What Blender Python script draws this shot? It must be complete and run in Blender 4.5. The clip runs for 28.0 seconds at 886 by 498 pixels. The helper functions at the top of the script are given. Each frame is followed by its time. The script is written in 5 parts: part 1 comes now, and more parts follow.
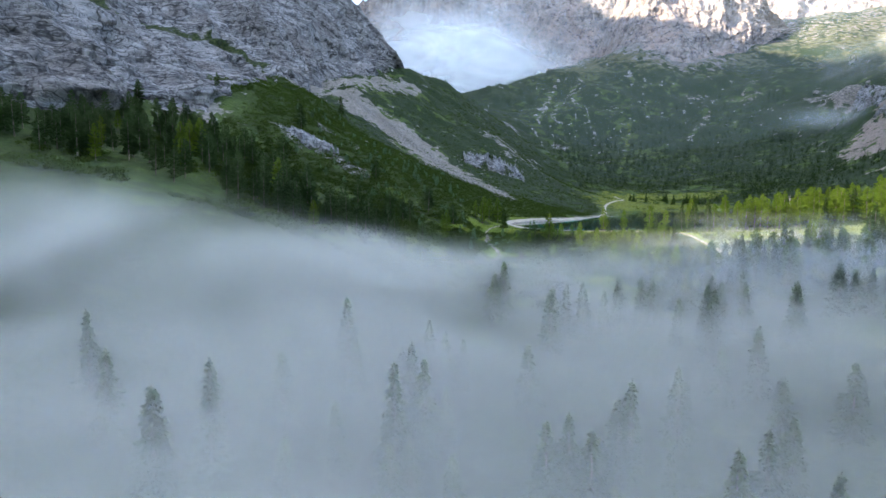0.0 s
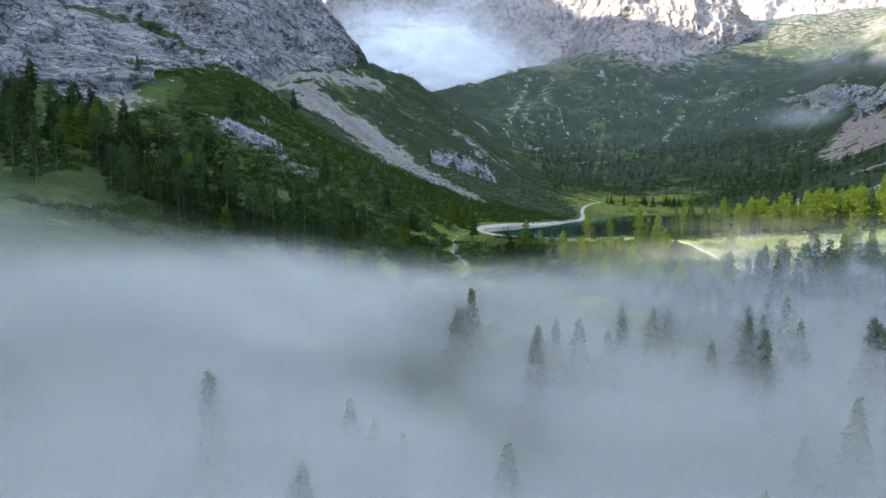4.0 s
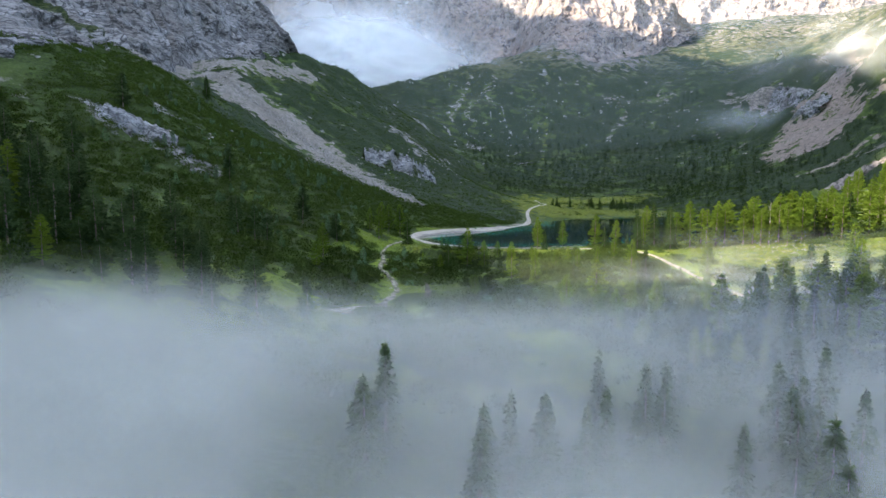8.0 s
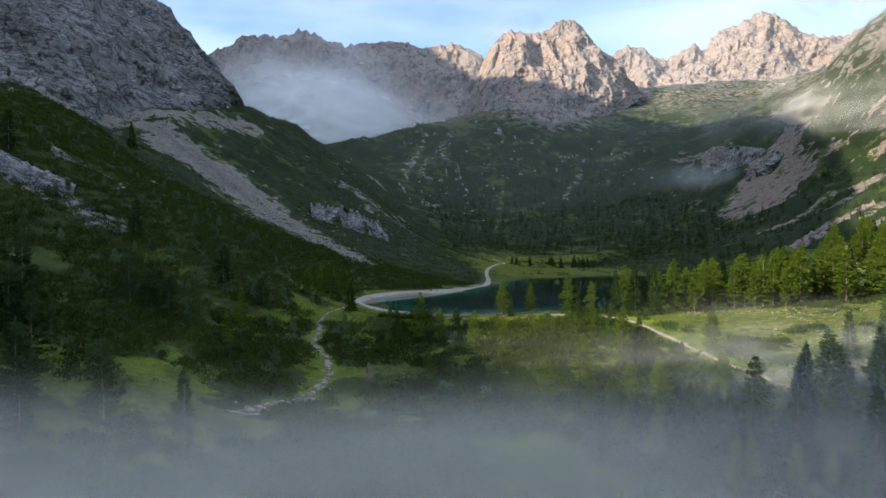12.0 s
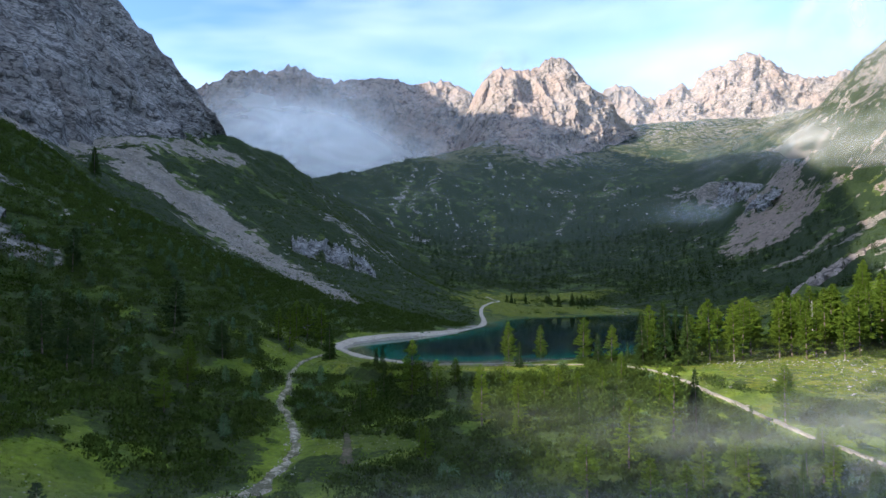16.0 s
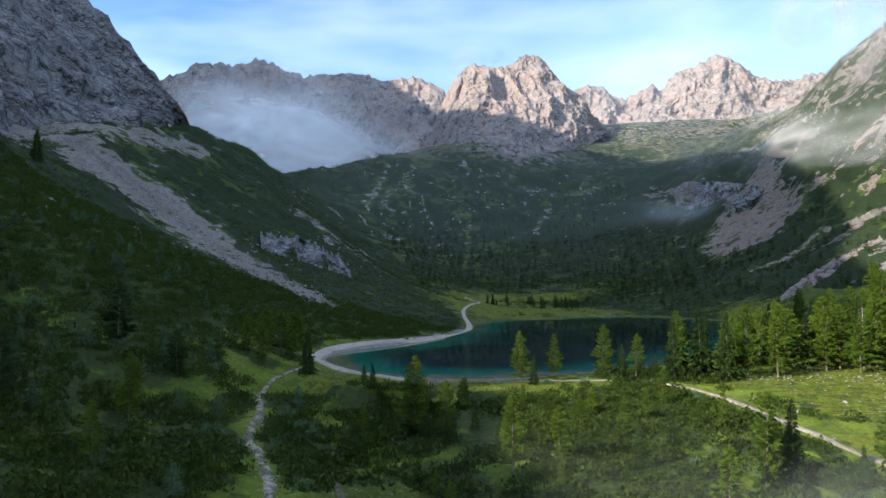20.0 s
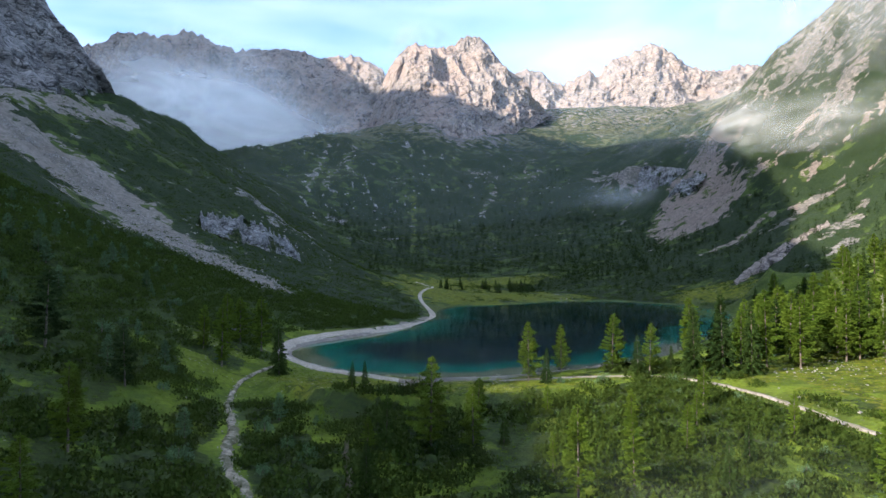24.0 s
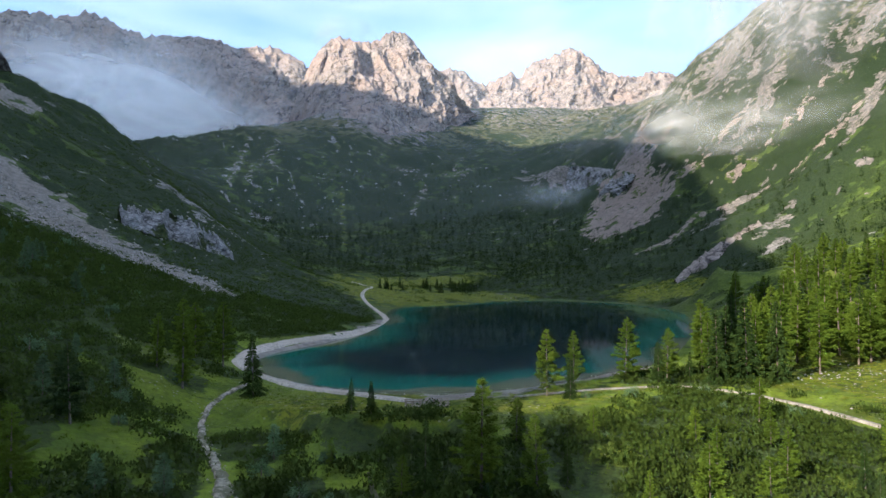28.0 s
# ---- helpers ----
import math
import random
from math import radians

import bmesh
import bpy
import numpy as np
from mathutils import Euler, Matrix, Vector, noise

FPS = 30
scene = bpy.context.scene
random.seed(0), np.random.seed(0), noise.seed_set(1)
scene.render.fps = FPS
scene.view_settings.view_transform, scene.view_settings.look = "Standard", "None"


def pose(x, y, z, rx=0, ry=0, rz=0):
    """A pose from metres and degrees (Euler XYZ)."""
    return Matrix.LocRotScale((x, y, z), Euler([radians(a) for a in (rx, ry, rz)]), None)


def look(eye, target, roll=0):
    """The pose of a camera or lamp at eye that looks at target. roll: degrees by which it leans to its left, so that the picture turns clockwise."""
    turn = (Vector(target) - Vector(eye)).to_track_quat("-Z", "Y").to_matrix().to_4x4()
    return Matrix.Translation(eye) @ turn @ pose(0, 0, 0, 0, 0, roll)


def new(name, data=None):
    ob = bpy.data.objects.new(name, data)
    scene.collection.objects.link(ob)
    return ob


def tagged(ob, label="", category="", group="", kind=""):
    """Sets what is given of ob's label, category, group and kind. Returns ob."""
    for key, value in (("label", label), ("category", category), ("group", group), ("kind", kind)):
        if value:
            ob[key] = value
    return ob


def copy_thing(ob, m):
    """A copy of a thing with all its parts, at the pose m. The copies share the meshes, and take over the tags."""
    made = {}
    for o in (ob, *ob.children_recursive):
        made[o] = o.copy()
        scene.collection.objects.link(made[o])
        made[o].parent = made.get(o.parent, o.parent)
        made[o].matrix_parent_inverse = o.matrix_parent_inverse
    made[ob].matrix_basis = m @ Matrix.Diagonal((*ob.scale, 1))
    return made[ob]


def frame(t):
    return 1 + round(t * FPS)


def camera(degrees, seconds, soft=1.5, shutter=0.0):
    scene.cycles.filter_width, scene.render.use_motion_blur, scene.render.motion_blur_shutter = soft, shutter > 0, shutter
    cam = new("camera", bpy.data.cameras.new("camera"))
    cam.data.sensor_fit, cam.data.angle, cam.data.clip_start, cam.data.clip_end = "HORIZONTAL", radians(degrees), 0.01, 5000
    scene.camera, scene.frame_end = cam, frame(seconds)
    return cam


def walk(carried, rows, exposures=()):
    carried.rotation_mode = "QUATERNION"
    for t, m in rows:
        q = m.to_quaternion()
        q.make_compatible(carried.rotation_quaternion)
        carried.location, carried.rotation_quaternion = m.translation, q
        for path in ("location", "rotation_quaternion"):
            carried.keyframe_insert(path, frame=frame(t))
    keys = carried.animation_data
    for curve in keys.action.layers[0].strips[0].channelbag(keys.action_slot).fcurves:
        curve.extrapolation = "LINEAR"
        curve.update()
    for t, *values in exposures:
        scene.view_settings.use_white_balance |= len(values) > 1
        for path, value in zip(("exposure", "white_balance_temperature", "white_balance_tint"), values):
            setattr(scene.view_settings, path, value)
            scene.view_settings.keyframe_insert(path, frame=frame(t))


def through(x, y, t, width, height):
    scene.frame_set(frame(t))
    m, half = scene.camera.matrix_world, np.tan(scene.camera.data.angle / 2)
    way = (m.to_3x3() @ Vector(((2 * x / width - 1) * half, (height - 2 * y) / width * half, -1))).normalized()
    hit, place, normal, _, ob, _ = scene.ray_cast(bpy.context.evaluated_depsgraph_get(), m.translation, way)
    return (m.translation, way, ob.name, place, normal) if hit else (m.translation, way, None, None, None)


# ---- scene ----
cam = camera(70.09, 28.0)
PATH = [
    (0.0, (-0.04, -619.91, 26.68), -0.000, -5.783, -0.13),
    (0.5, (0.56, -613.72, 26.68), -0.025, -5.707, -0.10),
    (1.0, (1.14, -607.53, 26.51), -0.206, -5.695, -0.15),
    (1.5, (1.75, -601.34, 26.27), -0.631, -5.669, -0.18),
    (2.0, (2.41, -595.17, 26.05), -0.700, -5.606, -0.23),
    (2.5, (3.14, -589.01, 25.89), -0.704, -5.518, -0.30),
    (4.5, (6.70, -564.73, 25.97), -3.705, -5.582, -0.18),
    (5.0, (7.73, -558.81, 26.11), -4.921, -5.598, -0.14),
    (5.5, (8.78, -552.98, 26.26), -5.843, -5.593, -0.13),
    (6.0, (9.87, -547.24, 26.41), -6.250, -5.566, -0.09),
    (6.5, (10.96, -541.60, 26.54), -6.347, -5.559, -0.13),
    (7.0, (12.07, -536.08, 26.64), -6.741, -5.587, -0.05),
    (7.5, (13.17, -530.67, 26.71), -7.226, -5.583, -0.01),
    (8.0, (14.27, -525.38, 26.73), -7.736, -5.584, 0.03),
    (8.5, (15.35, -520.21, 26.73), -8.355, -5.536, 0.01),
    (9.0, (16.42, -515.16, 26.68), -9.192, -4.773, 0.04),
    (9.5, (17.47, -510.22, 26.61), -9.807, -3.881, -0.12),
    (10.0, (18.49, -505.39, 26.52), -10.215, -3.204, -0.12),
    (10.5, (19.48, -500.65, 26.41), -10.678, -2.459, -0.13),
    (11.0, (20.44, -496.01, 26.30), -11.203, -1.710, -0.11),
    (11.5, (21.36, -491.44, 26.19), -11.626, -1.004, -0.07),
    (12.0, (22.25, -486.95, 26.10), -11.685, -0.279, -0.13),
    (12.5, (23.08, -482.51, 26.02), -11.776, 0.322, -0.06),
    (14.5, (25.82, -465.23, 25.95), -12.547, 2.911, -0.09),
    (15.0, (26.32, -461.00, 25.99), -12.521, 3.085, -0.09),
    (15.5, (26.72, -456.81, 26.06), -12.564, 3.050, 0.02),
    (16.0, (27.03, -452.65, 26.14), -12.745, 3.061, 0.04),
    (16.5, (27.24, -448.54, 26.24), -12.968, 3.071, 0.06),
    (17.0, (27.33, -444.47, 26.34), -13.182, 3.055, 0.05),
    (17.5, (27.31, -440.46, 26.45), -13.502, 3.084, 0.07),
    (18.0, (27.16, -436.51, 26.55), -13.834, 3.091, 0.09),
    (18.5, (26.89, -432.63, 26.65), -14.261, 3.070, 0.11),
    (19.0, (26.50, -428.83, 26.74), -14.665, 3.053, 0.15),
    (19.5, (25.99, -425.11, 26.81), -15.085, 3.055, 0.14),
    (20.0, (25.37, -421.48, 26.87), -15.599, 3.001, 0.19),
    (20.5, (24.63, -417.95, 26.92), -16.054, 2.931, 0.19),
    (21.0, (23.80, -414.49, 26.96), -16.480, 2.911, 0.18),
    (21.5, (22.89, -411.12, 26.99), -16.981, 2.006, 0.19),
    (23.5, (18.68, -398.12, 27.07), -20.574, 1.555, 0.14),
    (24.0, (17.58, -394.89, 27.10), -21.514, 1.537, 0.15),
    (24.5, (16.48, -391.62, 27.14), -22.355, 1.527, 0.12),
    (25.0, (15.39, -388.31, 27.18), -23.187, 1.511, 0.13),
    (25.5, (14.33, -384.93, 27.22), -23.975, 1.525, 0.13),
    (26.0, (13.27, -381.49, 27.26), -24.642, 1.498, 0.09),
    (26.5, (12.21, -378.03, 27.30), -25.272, 1.489, 0.10),
    (27.0, (11.10, -374.61, 27.31), -26.454, 1.458, 0.09),
    (27.5, (9.90, -371.33, 27.30), -27.671, 1.450, 0.10),
    (28.0, (8.52, -368.35, 27.27), -28.963, 1.438, 0.09),
]


def aimed(eye, yaw, pitch, roll):
    """A camera pose from its eye, its turn to the left of north, its tilt up and its lean, in degrees."""
    a, b = radians(yaw), radians(pitch)
    way = Vector((-math.sin(a) * math.cos(b), math.cos(a) * math.cos(b), math.sin(b)))
    return look(eye, Vector(eye) + way, roll)


walk(cam, [(t, aimed(eye, yaw, pitch, roll)) for t, eye, yaw, pitch, roll in PATH],
     [(0.0, 3.08, 6200, 10), (8.5, 2.93, 6400, 10), (10.0, 2.35, 6450, 10), (12.5, 1.98, 6500, 10), (15.0, 2.22, 5900, 10), (17.5, 2.24, 5950, 10), (21.0, 2.0, 5850, 10), (24.0, 2.3, 5950, 10), (28.0, 2.22, 6050, 10)])

# ---------------------------------------------------------------- light
SUN_EL, SUN_AZ = radians(25), radians(-100)      # height, and turn from north (+y) towards east
SUN_WAY = Vector((math.sin(SUN_AZ) * math.cos(SUN_EL), math.cos(SUN_AZ) * math.cos(SUN_EL), math.sin(SUN_EL)))
world = bpy.data.worlds.new("morning_sky")
scene.world = world
world.use_nodes = True
wn, wl = world.node_tree.nodes, world.node_tree.links
wn.clear()
sky = wn.new("ShaderNodeTexSky")
sky.sky_type = "NISHITA"
sky.sun_disc = False
sky.sun_elevation, sky.sun_rotation = SUN_EL, SUN_AZ
sky.altitude, sky.dust_density, sky.ozone_density = 1900, 0.5, 3.0
w_tc, w_map, w_noise, w_ramp = (wn.new("ShaderNodeTexCoord"), wn.new("ShaderNodeMapping"), wn.new("ShaderNodeTexNoise"),
                                wn.new("ShaderNodeMapRange"))
w_map.inputs["Scale"].default_value = (1.0, 1.0, 3.2)
w_noise.inputs["Scale"].default_value, w_noise.inputs["Detail"].default_value = 1.7, 4.0
w_noise.inputs["Roughness"].default_value, w_noise.inputs["Distortion"].default_value = 0.55, 0.35
w_ramp.inputs["From Min"].default_value, w_ramp.inputs["From Max"].default_value = 0.40, 0.72
w_ramp.inputs["To Max"].default_value = 0.85
# unseen bright cloud added overhead fills the shade, thinning out towards the horizon
w_sep, w_high, w_cover = wn.new("ShaderNodeSeparateXYZ"), wn.new("ShaderNodeMapRange"), wn.new("ShaderNodeMath")
w_high.inputs["From Min"].default_value, w_high.inputs["From Max"].default_value = 0.36, 0.72
w_high.inputs["To Min"].default_value, w_high.inputs["To Max"].default_value = 0.36, 1.4
w_cover.operation, w_cover.use_clamp = "MULTIPLY", True
w_mix = wn.new("ShaderNodeMixRGB")
w_mix.inputs["Color2"].default_value = (6.2, 6.35, 6.6, 1)
w_bg, w_out = wn.new("ShaderNodeBackground"), wn.new("ShaderNodeOutputWorld")
w_bg.inputs["Strength"].default_value = 0.085
wl.new(w_tc.outputs["Generated"], w_map.inputs["Vector"])
wl.new(w_map.outputs["Vector"], w_noise.inputs["Vector"])
wl.new(w_noise.outputs["Fac"], w_ramp.inputs["Value"])
wl.new(w_tc.outputs["Generated"], w_sep.inputs["Vector"])
wl.new(w_sep.outputs["Z"], w_high.inputs["Value"])
wl.new(w_ramp.outputs["Result"], w_cover.inputs[0])
wl.new(w_high.outputs["Result"], w_cover.inputs[1])
wl.new(w_cover.outputs[0], w_mix.inputs["Fac"])
wl.new(sky.outputs["Color"], w_mix.inputs["Color1"])
wl.new(w_mix.outputs["Color"], w_bg.inputs["Color"])
wl.new(w_bg.outputs["Background"], w_out.inputs["Surface"])

sun_lamp = bpy.data.lights.new("sun", "SUN")
sun_lamp.energy, sun_lamp.angle, sun_lamp.color = 2.9, radians(0.6), (1.0, 0.85, 0.66)
sun = new("sun", sun_lamp)
sun.matrix_world = look(SUN_WAY * 2000, (0, 0, 0))
scene.cycles.transparent_max_bounces = 32

# ---------------------------------------------------------------- materials
class Nodes:
    """A small builder of node materials."""

    def __init__(self, name):
        self.mat = bpy.data.materials.new(name)
        self.mat.use_nodes = True
        self.n, self.l = self.mat.node_tree.nodes, self.mat.node_tree.links
        self.n.clear()
        self.out = self.n.new("ShaderNodeOutputMaterial")

    def node(self, kind, **inputs):
        nd = self.n.new(kind)
        for key, value in inputs.items():
            self.put(nd, key.replace("_", " "), value)
        return nd

    def put(self, nd, key, value):
        socket = nd.inputs[int(key[1:])] if key[0] == "i" and key[1:].isdigit() else nd.inputs[key]
        if isinstance(value, bpy.types.NodeSocket):
            self.l.new(value, socket)
        elif isinstance(value, tuple) and len(value) == 3 and socket.type == "RGBA":
            socket.default_value = (*value, 1)
        else:
            socket.default_value = value

    def where(self, scale=1.0, stretch=(1, 1, 1), space="world", tilt=0.0):
        if space == "world":
            v = self.node("ShaderNodeNewGeometry").outputs["Position"]
        else:
            v = self.node("ShaderNodeTexCoord").outputs["Object"]
        if tilt:
            v = self.node("ShaderNodeVectorRotate", Vector=v, Axis=(1, 0, 0), Angle=tilt).outputs["Vector"]
        m = self.node("ShaderNodeMapping", Vector=v, Scale=tuple(scale * s for s in stretch))
        return m.outputs["Vector"]

    def noise(self, scale, detail=5.0, rough=0.55, stretch=(1, 1, 1), space="world", distort=0.0, tilt=0.0):
        nd = self.node("ShaderNodeTexNoise", Vector=self.where(scale, stretch, space, tilt), Scale=1.0, Detail=detail, Roughness=rough, Distortion=distort)
        return nd.outputs["Fac"]

    def ridged(self, scale, detail=6.0, stretch=(1, 1, 1), tilt=0.0):
        nd = self.node("ShaderNodeTexNoise", Vector=self.where(scale, stretch, "world", tilt), Scale=1.0, Detail=detail, Roughness=0.6)
        a = self.math("SUBTRACT", nd.outputs["Fac"], 0.5)
        return self.math("MULTIPLY", self.math("ABSOLUTE", a, 0), 2.0)

    def voronoi(self, scale, stretch=(1, 1, 1), feature="F1", out="Distance"):
        nd = self.node("ShaderNodeTexVoronoi", Vector=self.where(scale, stretch), Scale=1.0)
        nd.feature = feature
        return nd.outputs[out]

    def math(self, op, a, b=0.0, clamp=False):
        nd = self.node("ShaderNodeMath", i0=a, i1=b)
        nd.operation, nd.use_clamp = op, clamp
        return nd.outputs[0]

    def ramp(self, v, lo, hi, a=0.0, b=1.0):
        nd = self.node("ShaderNodeMapRange", Value=v)
        for key, value in (("From Min", lo), ("From Max", hi), ("To Min", a), ("To Max", b)):
            self.put(nd, key, value)
        nd.interpolation_type = "SMOOTHSTEP"
        return nd.outputs[0]

    def mix(self, f, a, b, how="MIX"):
        nd = self.node("ShaderNodeMixRGB", Fac=f, Color1=a, Color2=b)
        nd.blend_type = how
        return nd.outputs["Color"]

    def attr(self, name):
        nd = self.node("ShaderNodeAttribute")
        nd.attribute_name = name
        return nd.outputs["Fac"]

    def chance(self):
        return self.node("ShaderNodeObjectInfo").outputs["Random"]

    def island(self):
        return self.node("ShaderNodeNewGeometry").outputs["Random Per Island"]

    def bump(self, height, strength, distance):
        return self.node("ShaderNodeBump", Height=height, Strength=strength, Distance=distance).outputs["Normal"]

    def surface(self, colour, rough=0.9, normal=None, **more):
        nd = self.node("ShaderNodeBsdfPrincipled", Base_Color=colour, Roughness=rough, **more)
        if normal is not None:
            self.put(nd, "Normal", normal)
        self.l.new(nd.outputs[0], self.out.inputs["Surface"])
        return self.mat


def ground_material():
    """Alpine turf, dwarf-pine cover, scree and bare limestone, laid out by the masks of the ground sheet."""
    m = Nodes("alpine_ground")
    big, mid, fine = m.noise(0.018, 6), m.noise(0.11, 6, 0.6), m.noise(0.9, 5, 0.65)
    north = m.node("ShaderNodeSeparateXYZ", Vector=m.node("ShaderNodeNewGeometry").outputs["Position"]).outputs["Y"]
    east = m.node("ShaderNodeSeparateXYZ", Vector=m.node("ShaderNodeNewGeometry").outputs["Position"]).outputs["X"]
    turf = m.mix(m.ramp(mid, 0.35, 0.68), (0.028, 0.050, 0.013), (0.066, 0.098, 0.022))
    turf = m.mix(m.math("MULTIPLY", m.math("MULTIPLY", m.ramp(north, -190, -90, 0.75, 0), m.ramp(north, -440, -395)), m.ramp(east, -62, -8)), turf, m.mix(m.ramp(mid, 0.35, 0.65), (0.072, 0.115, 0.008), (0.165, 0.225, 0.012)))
    turf = m.mix(m.ramp(big, 0.47, 0.7, 0, 0.55), turf, (0.082, 0.096, 0.024))
    turf = m.mix(m.ramp(fine, 0.3, 0.75, 0, 0.55), turf, (0.020, 0.032, 0.008))
    high = m.node("ShaderNodeSeparateXYZ", Vector=m.node("ShaderNodeNewGeometry").outputs["Position"]).outputs["Z"]
    turf = m.mix(m.ramp(high, 190, 330, 0, 0.85), turf, m.mix(m.ramp(mid, 0.3, 0.7), (0.040, 0.044, 0.020), (0.105, 0.098, 0.052)))
    pebble = m.voronoi(0.8)
    turf = m.mix(m.math("MULTIPLY", m.ramp(pebble, 0.10, 0.20, 1, 0), m.ramp(big, 0.5, 0.62)), turf, (0.24, 0.23, 0.21))
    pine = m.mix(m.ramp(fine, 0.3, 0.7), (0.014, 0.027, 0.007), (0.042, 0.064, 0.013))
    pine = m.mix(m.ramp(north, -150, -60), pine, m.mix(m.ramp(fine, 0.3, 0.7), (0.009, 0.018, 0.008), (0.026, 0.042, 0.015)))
    patch = m.math("ADD", m.attr("scrub"), m.ramp(m.noise(0.06, 5, 0.6), 0.32, 0.68, -0.62, 0.50))
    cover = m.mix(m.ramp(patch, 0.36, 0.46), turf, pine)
    stone = m.noise(0.35, 8, 0.68)
    scree = m.mix(m.ramp(stone, 0.3, 0.72), (0.115, 0.107, 0.096), (0.25, 0.235, 0.215))
    scree = m.mix(m.ramp(m.noise(0.05, 4, 0.5, (1.0, 0.3, 1.0)), 0.35, 0.7, 0, 0.6), scree, (0.13, 0.115, 0.098))
    scree = m.mix(m.ramp(east, 380, 520, 0, 0.55), scree, m.mix(m.ramp(stone, 0.3, 0.7), (0.115, 0.083, 0.068), (0.24, 0.182, 0.15)))
    s_mask = m.math("ADD", m.attr("scree"), m.ramp(m.noise(0.09, 6, 0.62), 0.28, 0.72, -0.48, 0.48))
    base = m.mix(m.ramp(s_mask, 0.44, 0.60), cover, scree)
    rock = m.mix(m.ramp(m.noise(0.16, 8, 0.68, (1, 1, 0.35)), 0.32, 0.68), (0.10, 0.098, 0.094), (0.29, 0.28, 0.265))
    rock = m.mix(m.ramp(east, 380, 520, 0, 0.8), rock, m.mix(m.ramp(m.noise(0.22, 8, 0.7), 0.3, 0.7), (0.095, 0.080, 0.070), (0.205, 0.175, 0.152)))
    rock = m.mix(m.ramp(m.ridged(0.12, 7), 0.0, 0.16, 0.75, 0), rock, (0.06, 0.065, 0.055))
    r_mask = m.math("ADD", m.attr("rock"), m.ramp(m.noise(0.07, 6, 0.6), 0.3, 0.7, -0.36, 0.36))
    base = m.mix(m.ramp(r_mask, 0.46, 0.58), base, rock)
    mead = m.mix(m.ramp(fine, 0.3, 0.7), (0.046, 0.070, 0.005), (0.128, 0.155, 0.009))
    mead = m.mix(m.ramp(m.noise(0.22, 6, 0.65), 0.42, 0.68, 0, 0.75), mead, (0.150, 0.150, 0.016))
    mead = m.mix(m.ramp(m.noise(0.33, 6, 0.7, distort=0.6), 0.47, 0.60, 0, 0.85), mead, (0.026, 0.044, 0.008))
    mead = m.mix(m.math("MULTIPLY", m.ramp(m.voronoi(0.55), 0.12, 0.22, 1, 0), m.ramp(m.noise(0.05, 4), 0.46, 0.58)), mead, (0.25, 0.24, 0.215))
    g_mask = m.math("ADD", m.attr("meadow"), m.ramp(m.noise(0.08, 5, 0.6), 0.3, 0.7, -0.3, 0.3))
    base = m.mix(m.ramp(g_mask, 0.42, 0.6), base, mead)
    h = m.math("ADD", m.math("MULTIPLY", m.noise(0.5, 8, 0.7), 1.0), m.math("MULTIPLY", m.ridged(0.13, 7), 1.1))
    return m.surface(base, 0.95, m.bump(h, 0.75, 1.2), Specular_IOR_Level=0.15)


